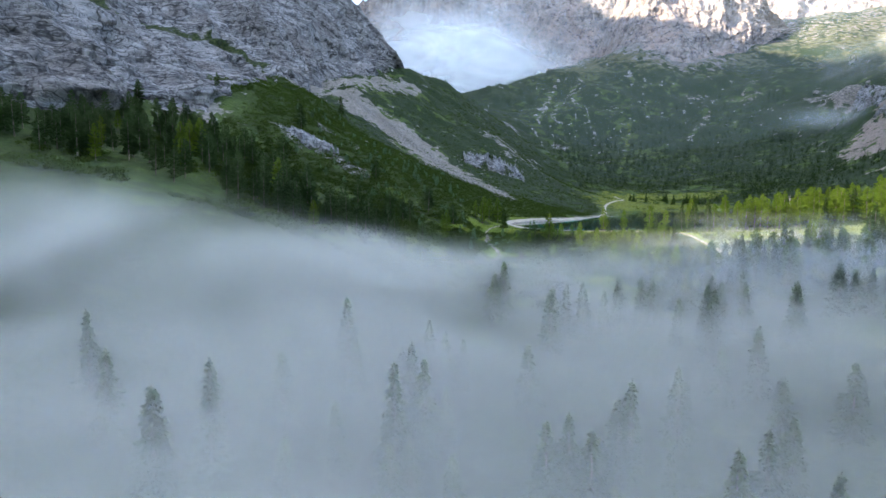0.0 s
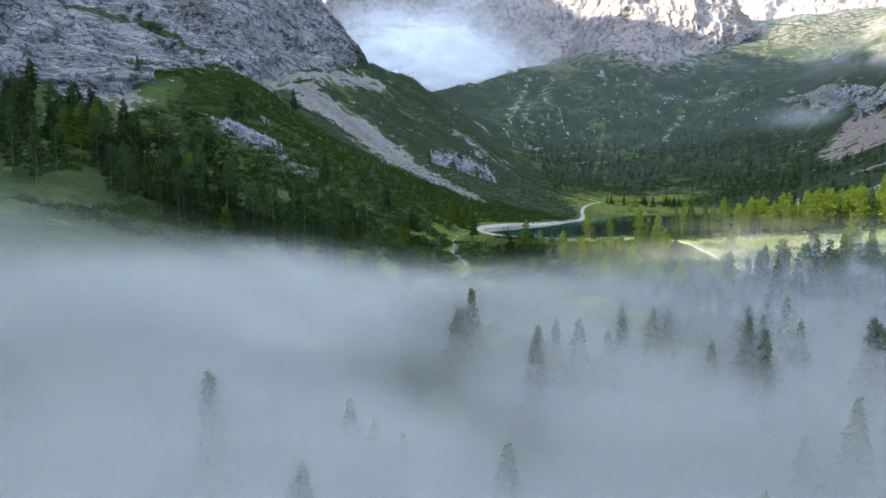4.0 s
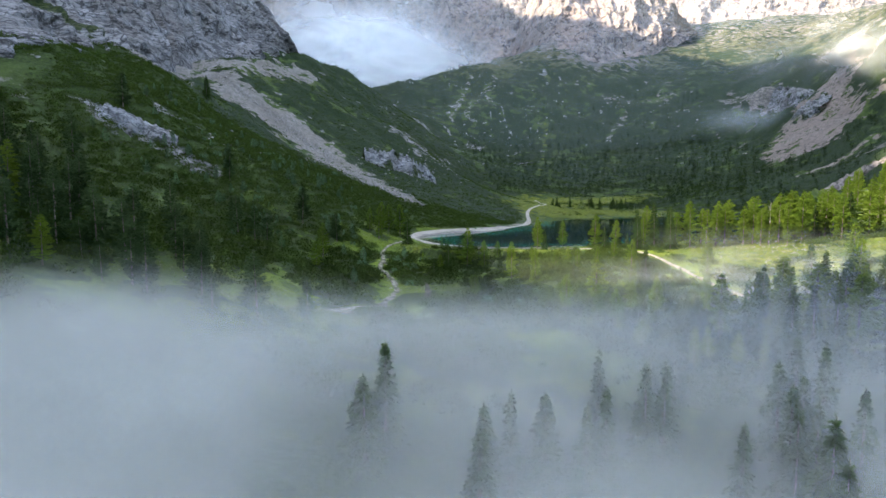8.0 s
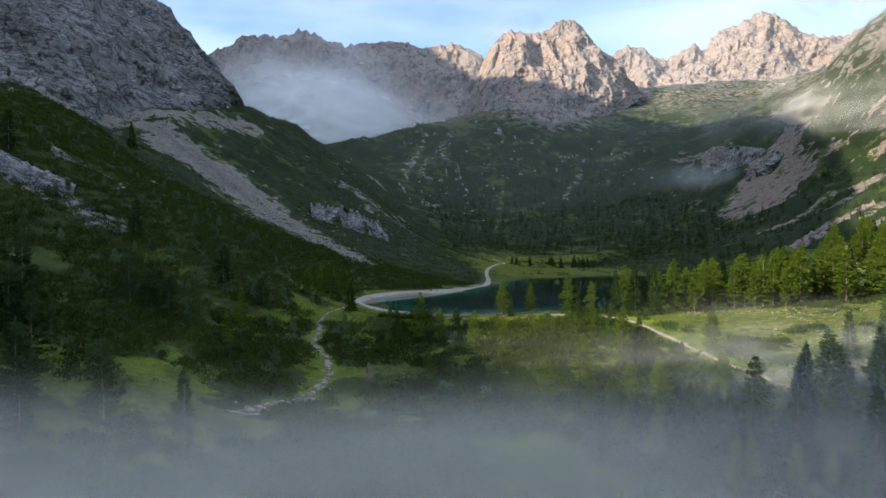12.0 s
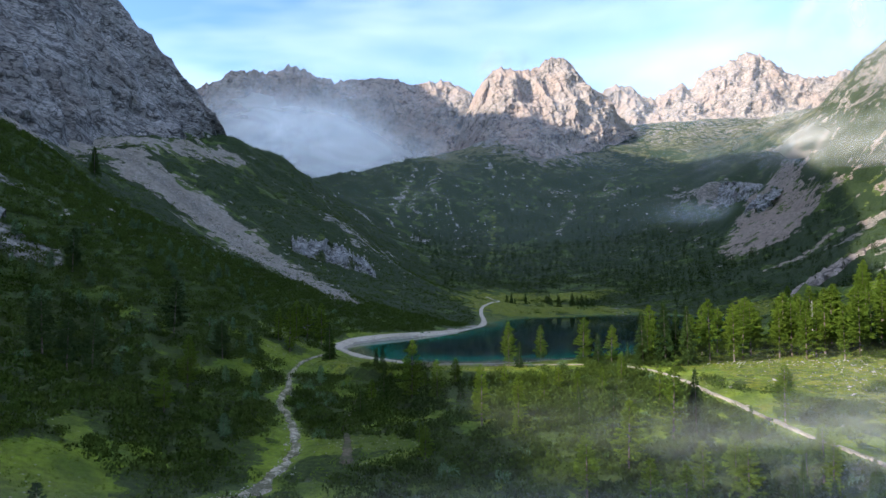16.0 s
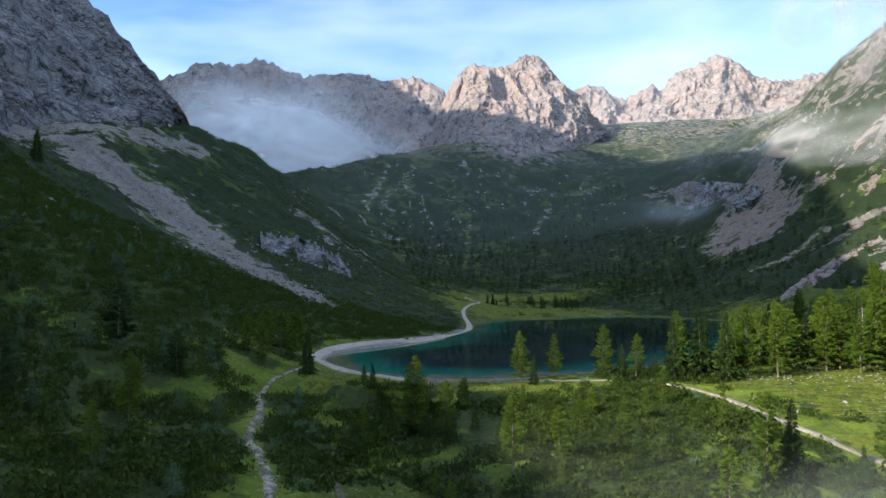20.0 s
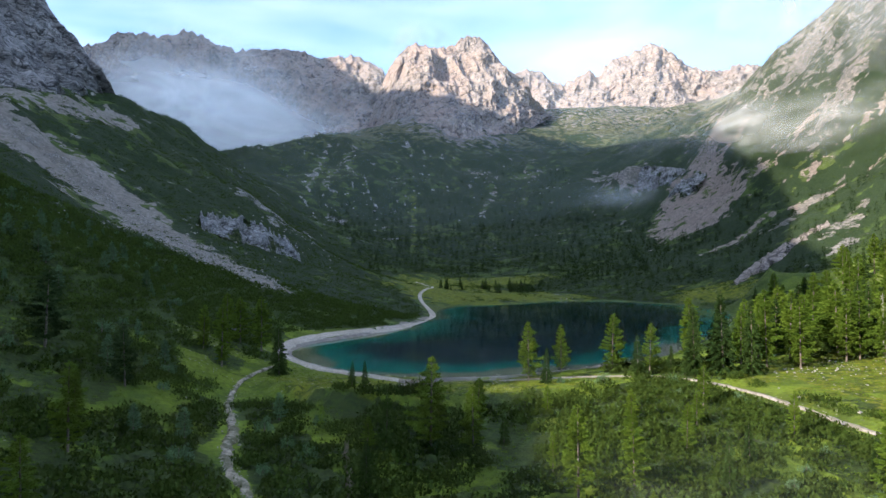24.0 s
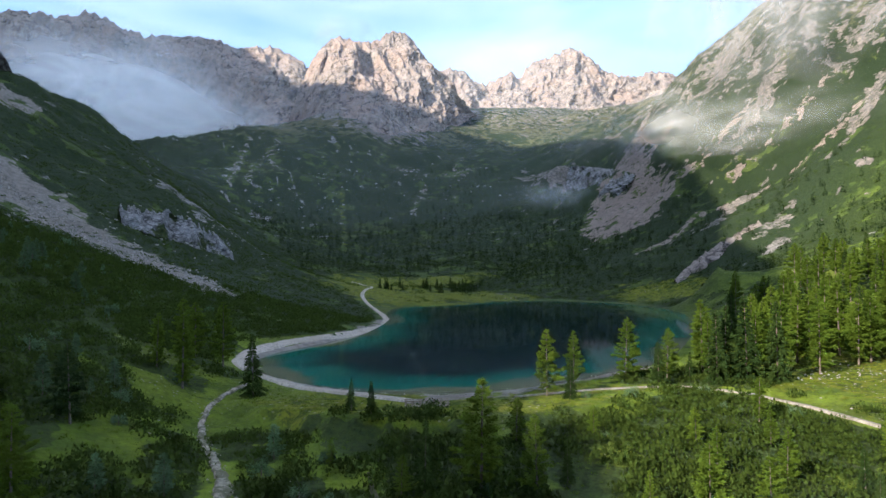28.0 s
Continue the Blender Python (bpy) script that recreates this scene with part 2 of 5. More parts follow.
def rock_material(name, dark, light, warm, scale=1.0, green=0.5, bedding=0.6):
    """Layered pale limestone: tonal patches, dipping beds, thin cracks, water streaks and a little turf on its ledges."""
    m = Nodes(name)
    grain = m.noise(0.42 * scale, 9, 0.72)
    lumps = m.noise(0.10 * scale, 6, 0.62, (1 - 0.6 * bedding, 1 - 0.75 * bedding, 0.7 + 0.9 * bedding), distort=0.5, tilt=0.40)
    patch = m.noise(0.021 * scale, 5, 0.55, (1, 1, 0.8), distort=0.6)
    streak = m.noise(0.13 * scale, 6, 0.60, (1, 1, 0.10))
    wash = m.noise(0.22 * scale, 5, 0.6, (1, 1, 0.07))
    cracks = m.ridged(0.030 * scale, 3.2, (1, 1, 1.3))
    fine = m.ridged(0.105 * scale, 3.5, (1, 1, 0.8))
    strata = m.ridged(0.085 * scale, 3.0, (0.30, 0.20, 1.5), 0.45)
    thin = m.ridged(0.23 * scale, 3.0, (0.35, 0.25, 1.4), 0.45)
    col = m.mix(m.ramp(lumps, 0.30, 0.70), dark, light)
    col = m.mix(m.ramp(grain, 0.32, 0.68, 0, 0.45), col, tuple(c * 1.12 for c in light))
    col = m.mix(m.ramp(patch, 0.40, 0.66, 0, 0.75), col, warm)
    col = m.mix(m.ramp(patch, 0.44, 0.30, 0, 0.40), col, tuple(c * 0.55 for c in dark))
    col = m.mix(m.ramp(streak, 0.52, 0.72, 0, 0.60), col, tuple(c * 0.45 for c in dark))
    col = m.mix(m.ramp(wash, 0.54, 0.74, 0, 0.50), col, tuple(c * 1.25 for c in light))
    col = m.mix(m.ramp(cracks, 0.0, 0.045, 0.80, 0), col, tuple(c * 0.20 for c in dark))
    col = m.mix(m.ramp(strata, 0.0, 0.055, bedding, 0), col, tuple(c * 0.30 for c in dark))
    col = m.mix(m.ramp(thin, 0.0, 0.07, bedding * 0.7, 0), col, tuple(c * 0.42 for c in dark))
    col = m.mix(m.ramp(fine, 0.0, 0.055, 0.60, 0), col, tuple(c * 0.35 for c in dark))
    turf = m.math("ADD", m.attr("ledge"), m.ramp(m.noise(0.05 * scale, 7, 0.65), 0.3, 0.7, -0.4, 0.4))
    col = m.mix(m.ramp(turf, 0.95 - green, 1.1 - green), col, m.mix(m.ramp(m.noise(0.5, 4), 0.35, 0.7), (0.014, 0.024, 0.009), (0.046, 0.060, 0.018)))
    h = m.math("ADD", m.math("MULTIPLY", grain, 0.8), m.math("MULTIPLY", lumps, 1.3))
    h = m.math("ADD", h, m.math("MULTIPLY", m.math("MINIMUM", cracks, 0.12), 6.0))
    h = m.math("ADD", h, m.math("MULTIPLY", m.math("MINIMUM", fine, 0.10), 3.0))
    h = m.math("ADD", h, m.math("MULTIPLY", m.math("MINIMUM", strata, 0.14), 5.0 * bedding))
    h = m.math("ADD", h, m.math("MULTIPLY", m.math("MINIMUM", thin, 0.12), 2.4 * bedding))
    return m.surface(col, 0.92, m.bump(h, 0.62, 1.9 / scale ** 0.5), Specular_IOR_Level=0.2)


def leaf_material(name, dark, light, through, by="object"):
    m = Nodes(name)
    r = m.chance() if by == "object" else m.noise(0.09, 4, 0.6)
    col = m.mix(r, dark, light)
    col = m.mix(m.ramp(m.noise(0.8, 3), 0.35, 0.7, 0, 0.5), col, tuple(c * 0.5 for c in dark))
    col = m.mix(m.math("MULTIPLY", m.island(), 0.5), col, light)
    a = m.node("ShaderNodeBsdfDiffuse", Color=col)
    b = m.node("ShaderNodeBsdfTranslucent", Color=m.mix(0.5, col, through))
    mixed = m.node("ShaderNodeMixShader", Fac=0.35, i1=a.outputs[0], i2=b.outputs[0])
    m.l.new(mixed.outputs[0], m.out.inputs["Surface"])
    return m.mat


def plain(name, a, b, scale=3.0, rough=0.85, bump=0.3):
    m = Nodes(name)
    v = m.noise(scale, 7, 0.65, space="object")
    return m.surface(m.mix(m.ramp(v, 0.3, 0.7), a, b), rough, m.bump(v, bump, 0.05))


def gravel_material(name, dark, light, turf=0.0):
    m = Nodes(name)
    v, w = m.noise(1.4, 8, 0.7), m.noise(0.12, 4)
    col = m.mix(m.ramp(v, 0.3, 0.7), dark, light)
    col = m.mix(m.ramp(w, 0.45, 0.75, 0, 0.5), col, (0.16, 0.145, 0.11))
    col = m.mix(m.ramp(m.noise(0.45, 6, 0.68), 0.44, 0.54, 0, turf), col, (0.036, 0.046, 0.014))
    return m.surface(col, 0.95, m.bump(v, 0.6, 0.15), Specular_IOR_Level=0.15)


def water_material():
    m = Nodes("lake_water")
    deep = m.attr("depth")
    soft = m.math("ADD", deep, m.ramp(m.noise(0.03, 4), 0.3, 0.7, -0.12, 0.12))
    col = m.mix(m.ramp(soft, 0.02, 0.13), (0.095, 0.105, 0.062), (0.002, 0.080, 0.062))
    col = m.mix(m.ramp(soft, 0.18, 0.50), col, (0.0010, 0.008, 0.014))
    ripple = m.math("ADD", m.noise(0.35, 5, 0.6), m.math("MULTIPLY", m.noise(1.7, 3, 0.6), 0.35))
    return m.surface(col, 0.05, m.bump(ripple, 0.008, 0.15), IOR=1.33, Specular_IOR_Level=0.12)


def mist_material(name, colour, scale, lo, hi, top, stretch=(1, 1, 1), glow=0.45):
    """Thin mist: lit like any pale veil, its thickness broken by soft billows."""
    m = Nodes(name)
    billow = m.noise(scale, 4, 0.48, stretch, distort=0.7)
    big = m.noise(scale * 0.35, 3, 0.5, stretch)
    v = m.math("ADD", m.math("MULTIPLY", billow, 0.6), m.math("MULTIPLY", big, 0.4))
    thick = m.math("MULTIPLY", m.ramp(v, lo, hi, 0.0, top), m.attr("veil"), clamp=True)
    a = m.node("ShaderNodeBsdfDiffuse", Color=colour)
    b = m.node("ShaderNodeBsdfTranslucent", Color=colour)
    body = m.node("ShaderNodeMixShader", Fac=glow, i1=a.outputs[0], i2=b.outputs[0])
    clear = m.node("ShaderNodeBsdfTransparent")
    mixed = m.node("ShaderNodeMixShader", Fac=thick, i1=clear.outputs[0], i2=body.outputs[0])
    m.l.new(mixed.outputs[0], m.out.inputs["Surface"])
    return m.mat


GROUND = ground_material()
WALL_ROCK = rock_material("grey_limestone", (0.062, 0.062, 0.065), (0.290, 0.287, 0.288), (0.128, 0.117, 0.110), 1.0, 0.34, 0.75)
PALE_ROCK = rock_material("pale_cliff", (0.085, 0.088, 0.092), (0.33, 0.335, 0.345), (0.150, 0.142, 0.135), 1.7, 0.60)
PEAK_ROCK = rock_material("far_limestone", (0.135, 0.117, 0.106), (0.290, 0.250, 0.224), (0.265, 0.196, 0.162), 0.55, 0.36, 0.20)
SPRUCE = leaf_material("spruce_needles", (0.019, 0.040, 0.013), (0.052, 0.086, 0.022), (0.09, 0.13, 0.02))
LARCH = leaf_material("larch_needles", (0.046, 0.084, 0.013), (0.100, 0.150, 0.020), (0.24, 0.33, 0.03))
PINE = leaf_material("dwarf_pine_needles", (0.014, 0.028, 0.008), (0.060, 0.090, 0.018), (0.07, 0.11, 0.018), "place")
PALE_PINE = leaf_material("grey_green_shrub", (0.060, 0.108, 0.056), (0.140, 0.215, 0.115), (0.13, 0.19, 0.09), "place")
FAR_SPRUCE = leaf_material("far_spruce_needles", (0.009, 0.019, 0.009), (0.022, 0.037, 0.014), (0.06, 0.09, 0.02), "place")
# darker needles for the larch shape: the slope's shade put into the colour
SHADE_NEEDLES = leaf_material("shade_needles", (0.026, 0.047, 0.018), (0.062, 0.096, 0.036), (0.09, 0.13, 0.04))
BARK = plain("bark", (0.06, 0.045, 0.035), (0.20, 0.165, 0.13), 4.0)
DEAD = plain("dry_wood", (0.20, 0.18, 0.16), (0.42, 0.39, 0.35), 4.0)
GRAVEL = gravel_material("pale_gravel", (0.195, 0.177, 0.150), (0.41, 0.375, 0.325))
# copy of the pale gravel, darkened to offset the sun on it
TRACK = gravel_material("track_gravel", (0.135, 0.120, 0.100), (0.300, 0.270, 0.235), 0.25)
EARTH = gravel_material("stony_earth", (0.130, 0.112, 0.090), (0.38, 0.34, 0.29), 0.75)
DARK_EARTH = gravel_material("dark_stony_earth", (0.040, 0.031, 0.024), (0.130, 0.105, 0.085), 0.6)
TUSSOCK = leaf_material("tussock_grass", (0.045, 0.080, 0.010), (0.120, 0.165, 0.020), (0.15, 0.22, 0.02), "place")
WISP = mist_material("low_wisp", (0.54, 0.57, 0.58), 0.05, 0.30, 0.75, 0.6, (1.0, 1.0, 1.5))
STONE = plain("limestone_boulder", (0.11, 0.103, 0.09), (0.30, 0.285, 0.26), 1.3, 0.9, 0.6)
WATER = water_material()
TIMBER = plain("weathered_timber", (0.10, 0.08, 0.06), (0.26, 0.21, 0.16), 5.0)
MIST = mist_material("valley_fog", (0.57, 0.59, 0.555), 0.019, 0.27, 0.72, 0.31, (1.0, 0.8, 2.0))
# pale blue tint stands in for aerial haze
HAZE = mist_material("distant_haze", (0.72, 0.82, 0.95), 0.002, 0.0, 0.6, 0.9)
# dimmer copy for clouds in the sun; shaded ones take the brighter bluish veil
SUN_CLOUD = mist_material("sun_cloud", (0.47, 0.485, 0.50), 0.012, 0.32, 0.78, 0.7, (1.0, 1.0, 1.1))
CLOUD = mist_material("cloud_veil", (0.93, 0.965, 0.99), 0.0065, 0.20, 0.76, 0.80, (1.0, 1.0, 1.7))

# ---------------------------------------------------------------- the lie of the land
def lattice(ix, iy, seed):
    h = (ix.astype(np.int64) * 374761393 + iy.astype(np.int64) * 668265263 + seed * 1442695041) & 0x7FFFFFFF
    h = ((h ^ (h >> 13)) * 1274126177) & 0x7FFFFFFF
    return ((h ^ (h >> 16)) & 0xFFFF) / 65535.0


def rough(x, y, seed=0):
    """Smooth value noise from 0 to 1 on the plane."""
    x, y = np.asarray(x, float), np.asarray(y, float)
    ix, iy = np.floor(x), np.floor(y)
    fx, fy = x - ix, y - iy
    fx, fy = fx * fx * fx * (fx * (fx * 6 - 15) + 10), fy * fy * fy * (fy * (fy * 6 - 15) + 10)
    a, b = lattice(ix, iy, seed), lattice(ix + 1, iy, seed)
    c, d = lattice(ix, iy + 1, seed), lattice(ix + 1, iy + 1, seed)
    return (a * (1 - fx) + b * fx) * (1 - fy) + (c * (1 - fx) + d * fx) * fy


def fbm(x, y, octaves=5, gain=0.5, seed=0, ridged=False):
    total, amp, norm = 0.0, 1.0, 0.0
    for n in range(octaves):
        v = rough(x * 2**n + 17.3 * n, y * 2**n - 9.1 * n, seed + n)
        total = total + amp * ((1 - np.abs(2 * v - 1)) if ridged else v)
        norm += amp
        amp *= gain
    return total / norm


def smooth(v, lo, hi):
    t = np.clip((np.asarray(v, float) - lo) / (hi - lo), 0, 1)
    return t * t * (3 - 2 * t)


def off_line(x, y, line):
    """The distance from a polyline in the plan, and how far along it (0 to 1) the nearest place lies."""
    x, y = np.asarray(x, float), np.asarray(y, float)
    best, along = np.full(x.shape, 1e9), np.zeros(x.shape)
    n = len(line) - 1
    for k in range(n):
        (ax, ay), (bx, by) = line[k][:2], line[k + 1][:2]
        dx, dy = bx - ax, by - ay
        t = np.clip(((x - ax) * dx + (y - ay) * dy) / (dx * dx + dy * dy + 1e-9), 0, 1)
        d = np.hypot(x - ax - t * dx, y - ay - t * dy)
        along = np.where(d < best, (k + t) / n, along)
        best = np.minimum(best, d)
    return best, along


def rounded(line, rounds=2, closed=False):
    """A polyline with its corners cut."""
    pts = np.array(line, float)
    for _ in range(rounds):
        nxt = np.roll(pts, -1, 0) if closed else pts[1:]
        cur = pts if closed else pts[:-1]
        cut = np.stack([cur * 0.75 + nxt * 0.25, cur * 0.25 + nxt * 0.75], 1).reshape(-1, pts.shape[1])
        pts = cut if closed else np.concatenate([pts[:1], cut[1:-1], pts[-1:]])
    return pts


LAKE = [(44, -205), (50, -228), (66, -252), (92, -256), (120, -251), (154, -243), (241, -180), (306, -120), (338, -58), (328, 8),
        (288, 34), (240, 8), (205, 4), (176, 0), (152, -40), (139, -76), (104, -131), (77, -157), (57, -171), (46, -188)]
SHORE = rounded(LAKE, 2, True)


def in_lake(x, y):
    """Metres inside (plus) or outside (minus) the shore of the lake."""
    x, y = np.asarray(x, float), np.asarray(y, float)
    ring = [tuple(p) for p in SHORE] + [tuple(SHORE[0])]
    d, _ = off_line(x, y, ring)
    inside = np.zeros(x.shape, bool)
    for (ax, ay), (bx, by) in zip(ring, ring[1:]):
        cross = ((ay > y) != (by > y)) & (x < (bx - ax) * (y - ay) / (by - ay + 1e-12) + ax)
        inside ^= cross
    return np.where(inside, d, -d)


# Lines of known height along which the land is stretched: the valley's floor, its foot lines, shoulders and ridges.
FLOOR = [(0, -900, -42), (10, -620, -30), (20, -520, -22), (32, -450, -18), (40, -400, -11), (60, -340, -4), (75, -300, -1.5)]
OUTLET = [(24, -250, -0.5), (24, -290, -3), (23, -345, -8), (130, -270, 0.8), (128, -300, 0.5), (118, -345, -1.5), (172, -272, 2)]
MEADOW_LINE = [(178, 40, 5), (218, 180, 11), (270, 80, 5), (320, 60, 3), (300, 170, 14), (372, -40, 6), (340, -110, 6), (250, -210, 4)]
LEFT_FOOT = [(38, -205, 2.5), (24, -190, 8), (53, -99, 18), (9, -123, 26), (-9, -203, 29), (110, -60, 6), (130, 80, 20), (-30, -290, 14), (-35, -400, 8)]
LEFT_SIDE = [(-24, -39, 51), (-61, 39, 96), (95, 167, 60), (120, 225, 40), (62, 150, 88), (-72, -243, 44), (-76, -343, 31), (-87, -367, 30), (-60, -450, 16)]
WALL_FOOT = [(-250, -620, 50), (-230, -430, 58), (-165, -300, 64), (-131, -260, 65), (-116, -213, 84), (-128, -100, 104), (-136, 0, 120), (-137, 86, 134),
             (-99, 96, 137), (-40, 196, 153), (-52, 245, 178), (7, 340, 167), (55, 411, 157)]
HEADWALL = [(202, 499, 99), (130, 420, 90), (483, 548, 140), (335, 701, 219), (378, 673, 200), (637, 554, 197), (452, 710, 217), (407, 282, 45), (270, 330, 42)]
CREST = [(60, 560, 165), (77, 710, 203), (148, 784, 238), (204, 827, 265), (262, 868, 289), (322, 870, 289), (430, 850, 290), (557, 867, 306), (700, 820, 290), (804, 761, 276)]
RIGHT_SIDE = [(333, -118, 24), (460, -56, 53), (470, -85, 53), (535, 173, 76), (578, 327, 107), (655, 422, 172), (660, 358, 134), (590, 32, 112), (210, -330, 9), (300, -330, 36)]
RIGHT_RIDGE = [(920, 808, 323), (860, 520, 285), (852, 414, 282), (807, 314, 315), (784, 263, 333), (778, 191, 366), (790, 150, 388), (830, 40, 440), (760, -200, 330), (640, -420, 230), (560, -700, 180)]
UPLAND = [(474, 1040, 384), (508, 976, 373), (867, 1141, 452), (974, 1136, 470), (1060, 1080, 460), (1097, 923, 390), (1362, 1240, 522), (280, 1050, 275), (60, 1000, 230)]
FAR_LAND = [(-300, 1700, 420), (400, 1700, 430), (1000, 1700, 560), (1800, 1300, 600), (2300, 900, 640), (1500, 500, 560), (1300, 0, 560), (-350, 500, 230),
            (-420, 0, 200), (-500, -600, 160), (1200, -800, 330), (2400, 2400, 600), (-900, 2400, 500), (-900, -900, 240)]
RING = [(x, y, 0.5) for x, y in LAKE]
MARKS = np.array(FLOOR + OUTLET + MEADOW_LINE + LEFT_FOOT + LEFT_SIDE + WALL_FOOT + HEADWALL + CREST + RIGHT_SIDE + RIGHT_RIDGE + UPLAND + FAR_LAND + RING, float)


def stretch_land():
    p, z = MARKS[:, :2], MARKS[:, 2]
    n = len(p)
    r = np.hypot(*(p[:, None] - p[None]).transpose(2, 0, 1))
    a = np.zeros((n + 3, n + 3))
    a[:n, :n] = -r - np.eye(n) * 2.0
    a[:n, n], a[:n, n + 1:], a[n, :n], a[n + 1:, :n] = 1, p / 1000, 1, p.T / 1000
    return np.linalg.solve(a, np.r_[z, 0, 0, 0])


LAND = stretch_land()


def base_height(x, y):
    x, y = np.asarray(x, float), np.asarray(y, float)
    out = LAND[-3] + LAND[-2] * x / 1000 + LAND[-1] * y / 1000
    for (px, py, _), w in zip(MARKS, LAND):
        out = out - w * np.hypot(x - px, y - py)
    return out


TRAIL = [(38, -228), (27, -243), (24, -258), (25, -275), (22, -290), (25, -305), (27, -320), (25, -335), (18, -350), (8, -368)]
SHORE_PATH = [(218, 182), (206, 150), (214, 120), (192, 85), (172, 45), (158, 0), (147, -48), (130, -99), (98, -138), (69, -157), (52, -171), (42.5, -192), (41.5, -213),
              (47, -231), (58, -247), (64, -258)]
ROAD = [(84, -262), (104, -264), (123, -271), (128, -284), (127, -299), (124, -314), (122.5, -330), (121.5, -343), (121, -354), (124, -370), (131, -390)]
LEFT_SCREE = [(-104, 50), (-70, 32), (-40, 22), (-10, -8), (15, -46), (36, -84), (51, -103)]
GULLIES = [[(488, 680), (495, 570), (424, 472)], [(246, 778), (202, 648), (174, 559)], [(296, 773), (261, 672), (266, 616)],
           [(622, 604), (557, 590), (513, 638)], [(297, 759), (234, 658), (203, 570)], [(640, 700), (600, 640), (560, 600)]]
FLANK_CHUTES = [([(640, -60), (596, -37), (578, -22), (558, 22), (521, 51), (457, 62)], 6), ([(690, 60), (640, 90), (587, 120), (540, 160)], 12),
                ([(700, 200), (650, 215), (600, 250)], 9), ([(660, -10), (615, 40), (587, 62)], 10)]
RIGHT_SCREE = [(745, 330), (690, 300), (640, 262), (590, 215), (548, 165)]


def height(x, y):
    """The height of the ground at places of the plan."""
    x, y = np.asarray(x, float), np.asarray(y, float)
    z = base_height(x, y)
    lake = in_lake(x, y)
    far = smooth(-lake, 6, 120)
    up = smooth(z, 8, 160)
    z = z + far * ((fbm(x / 60, y / 60, 5, 0.5, 3) - 0.5) * (5 + 22 * up) + (fbm(x / 9, y / 9, 3, 0.5, 9) - 0.5) * (1.6 + 1.6 * up))
    z = z + far * up * (fbm(x / 170, y / 170, 4, 0.5, 21, True) - 0.55) * 26
    near = np.minimum(off_line(x, y, TRAIL)[0], off_line(x, y, ROAD)[0])
    z = np.where(lake > -25, np.maximum(z, 0.35 + 0.02 * np.clip(-lake, 0, 25)), z)
    z = z - 0.3 * np.exp(-(near / 3.0) ** 2)
    return np.where(lake > 0, 0.3 - 0.35 * np.minimum(lake, 12), z)


def steps(lo, hi, a, b, fine, grow, most):
    """Grid lines: fine between a and b, wider outside."""
    mid = list(np.arange(a, b + fine * 0.5, fine))
    out, s, v = [], fine, b
    while v < hi:
        s = min(s * grow, most)
        v += s
        out.append(v)
    low, s, v = [], fine, a
    while v > lo:
        s = min(s * grow, most)
        v -= s
        low.append(v)
    return np.array(low[::-1] + mid + out)


def sheet(name, xs, ys, zs, material, masks=(), smooth_shade=True):
    """A mesh over a grid: xs, ys, zs are arrays of one shape (rows, columns)."""
    rows, cols = zs.shape
    me = bpy.data.meshes.new(name)
    co = np.stack([xs, ys, zs], -1).reshape(-1, 3)
    i = np.arange(rows * cols).reshape(rows, cols)
    quads = np.stack([i[:-1, :-1], i[:-1, 1:], i[1:, 1:], i[1:, :-1]], -1).reshape(-1, 4)
    raw_mesh(me, co, quads, material, smooth_shade)
    for key, value in dict(masks).items():
        at = me.attributes.new(key, "FLOAT", "POINT")
        at.data.foreach_set("value", np.ascontiguousarray(value, dtype=np.float32).ravel())
    return me


def raw_mesh(me, co, faces, material, smooth_shade=False):
    n, k = faces.shape
    me.vertices.add(len(co))
    me.vertices.foreach_set("co", np.ascontiguousarray(co, dtype=np.float32).ravel())
    me.loops.add(n * k)
    me.loops.foreach_set("vertex_index", np.ascontiguousarray(faces, dtype=np.int32).ravel())
    me.polygons.add(n)
    me.polygons.foreach_set("loop_start", np.arange(0, n * k, k, dtype=np.int32))
    me.polygons.foreach_set("use_smooth", np.full(n, smooth_shade))
    me.materials.append(material)
    me.update(calc_edges=True)
    return me


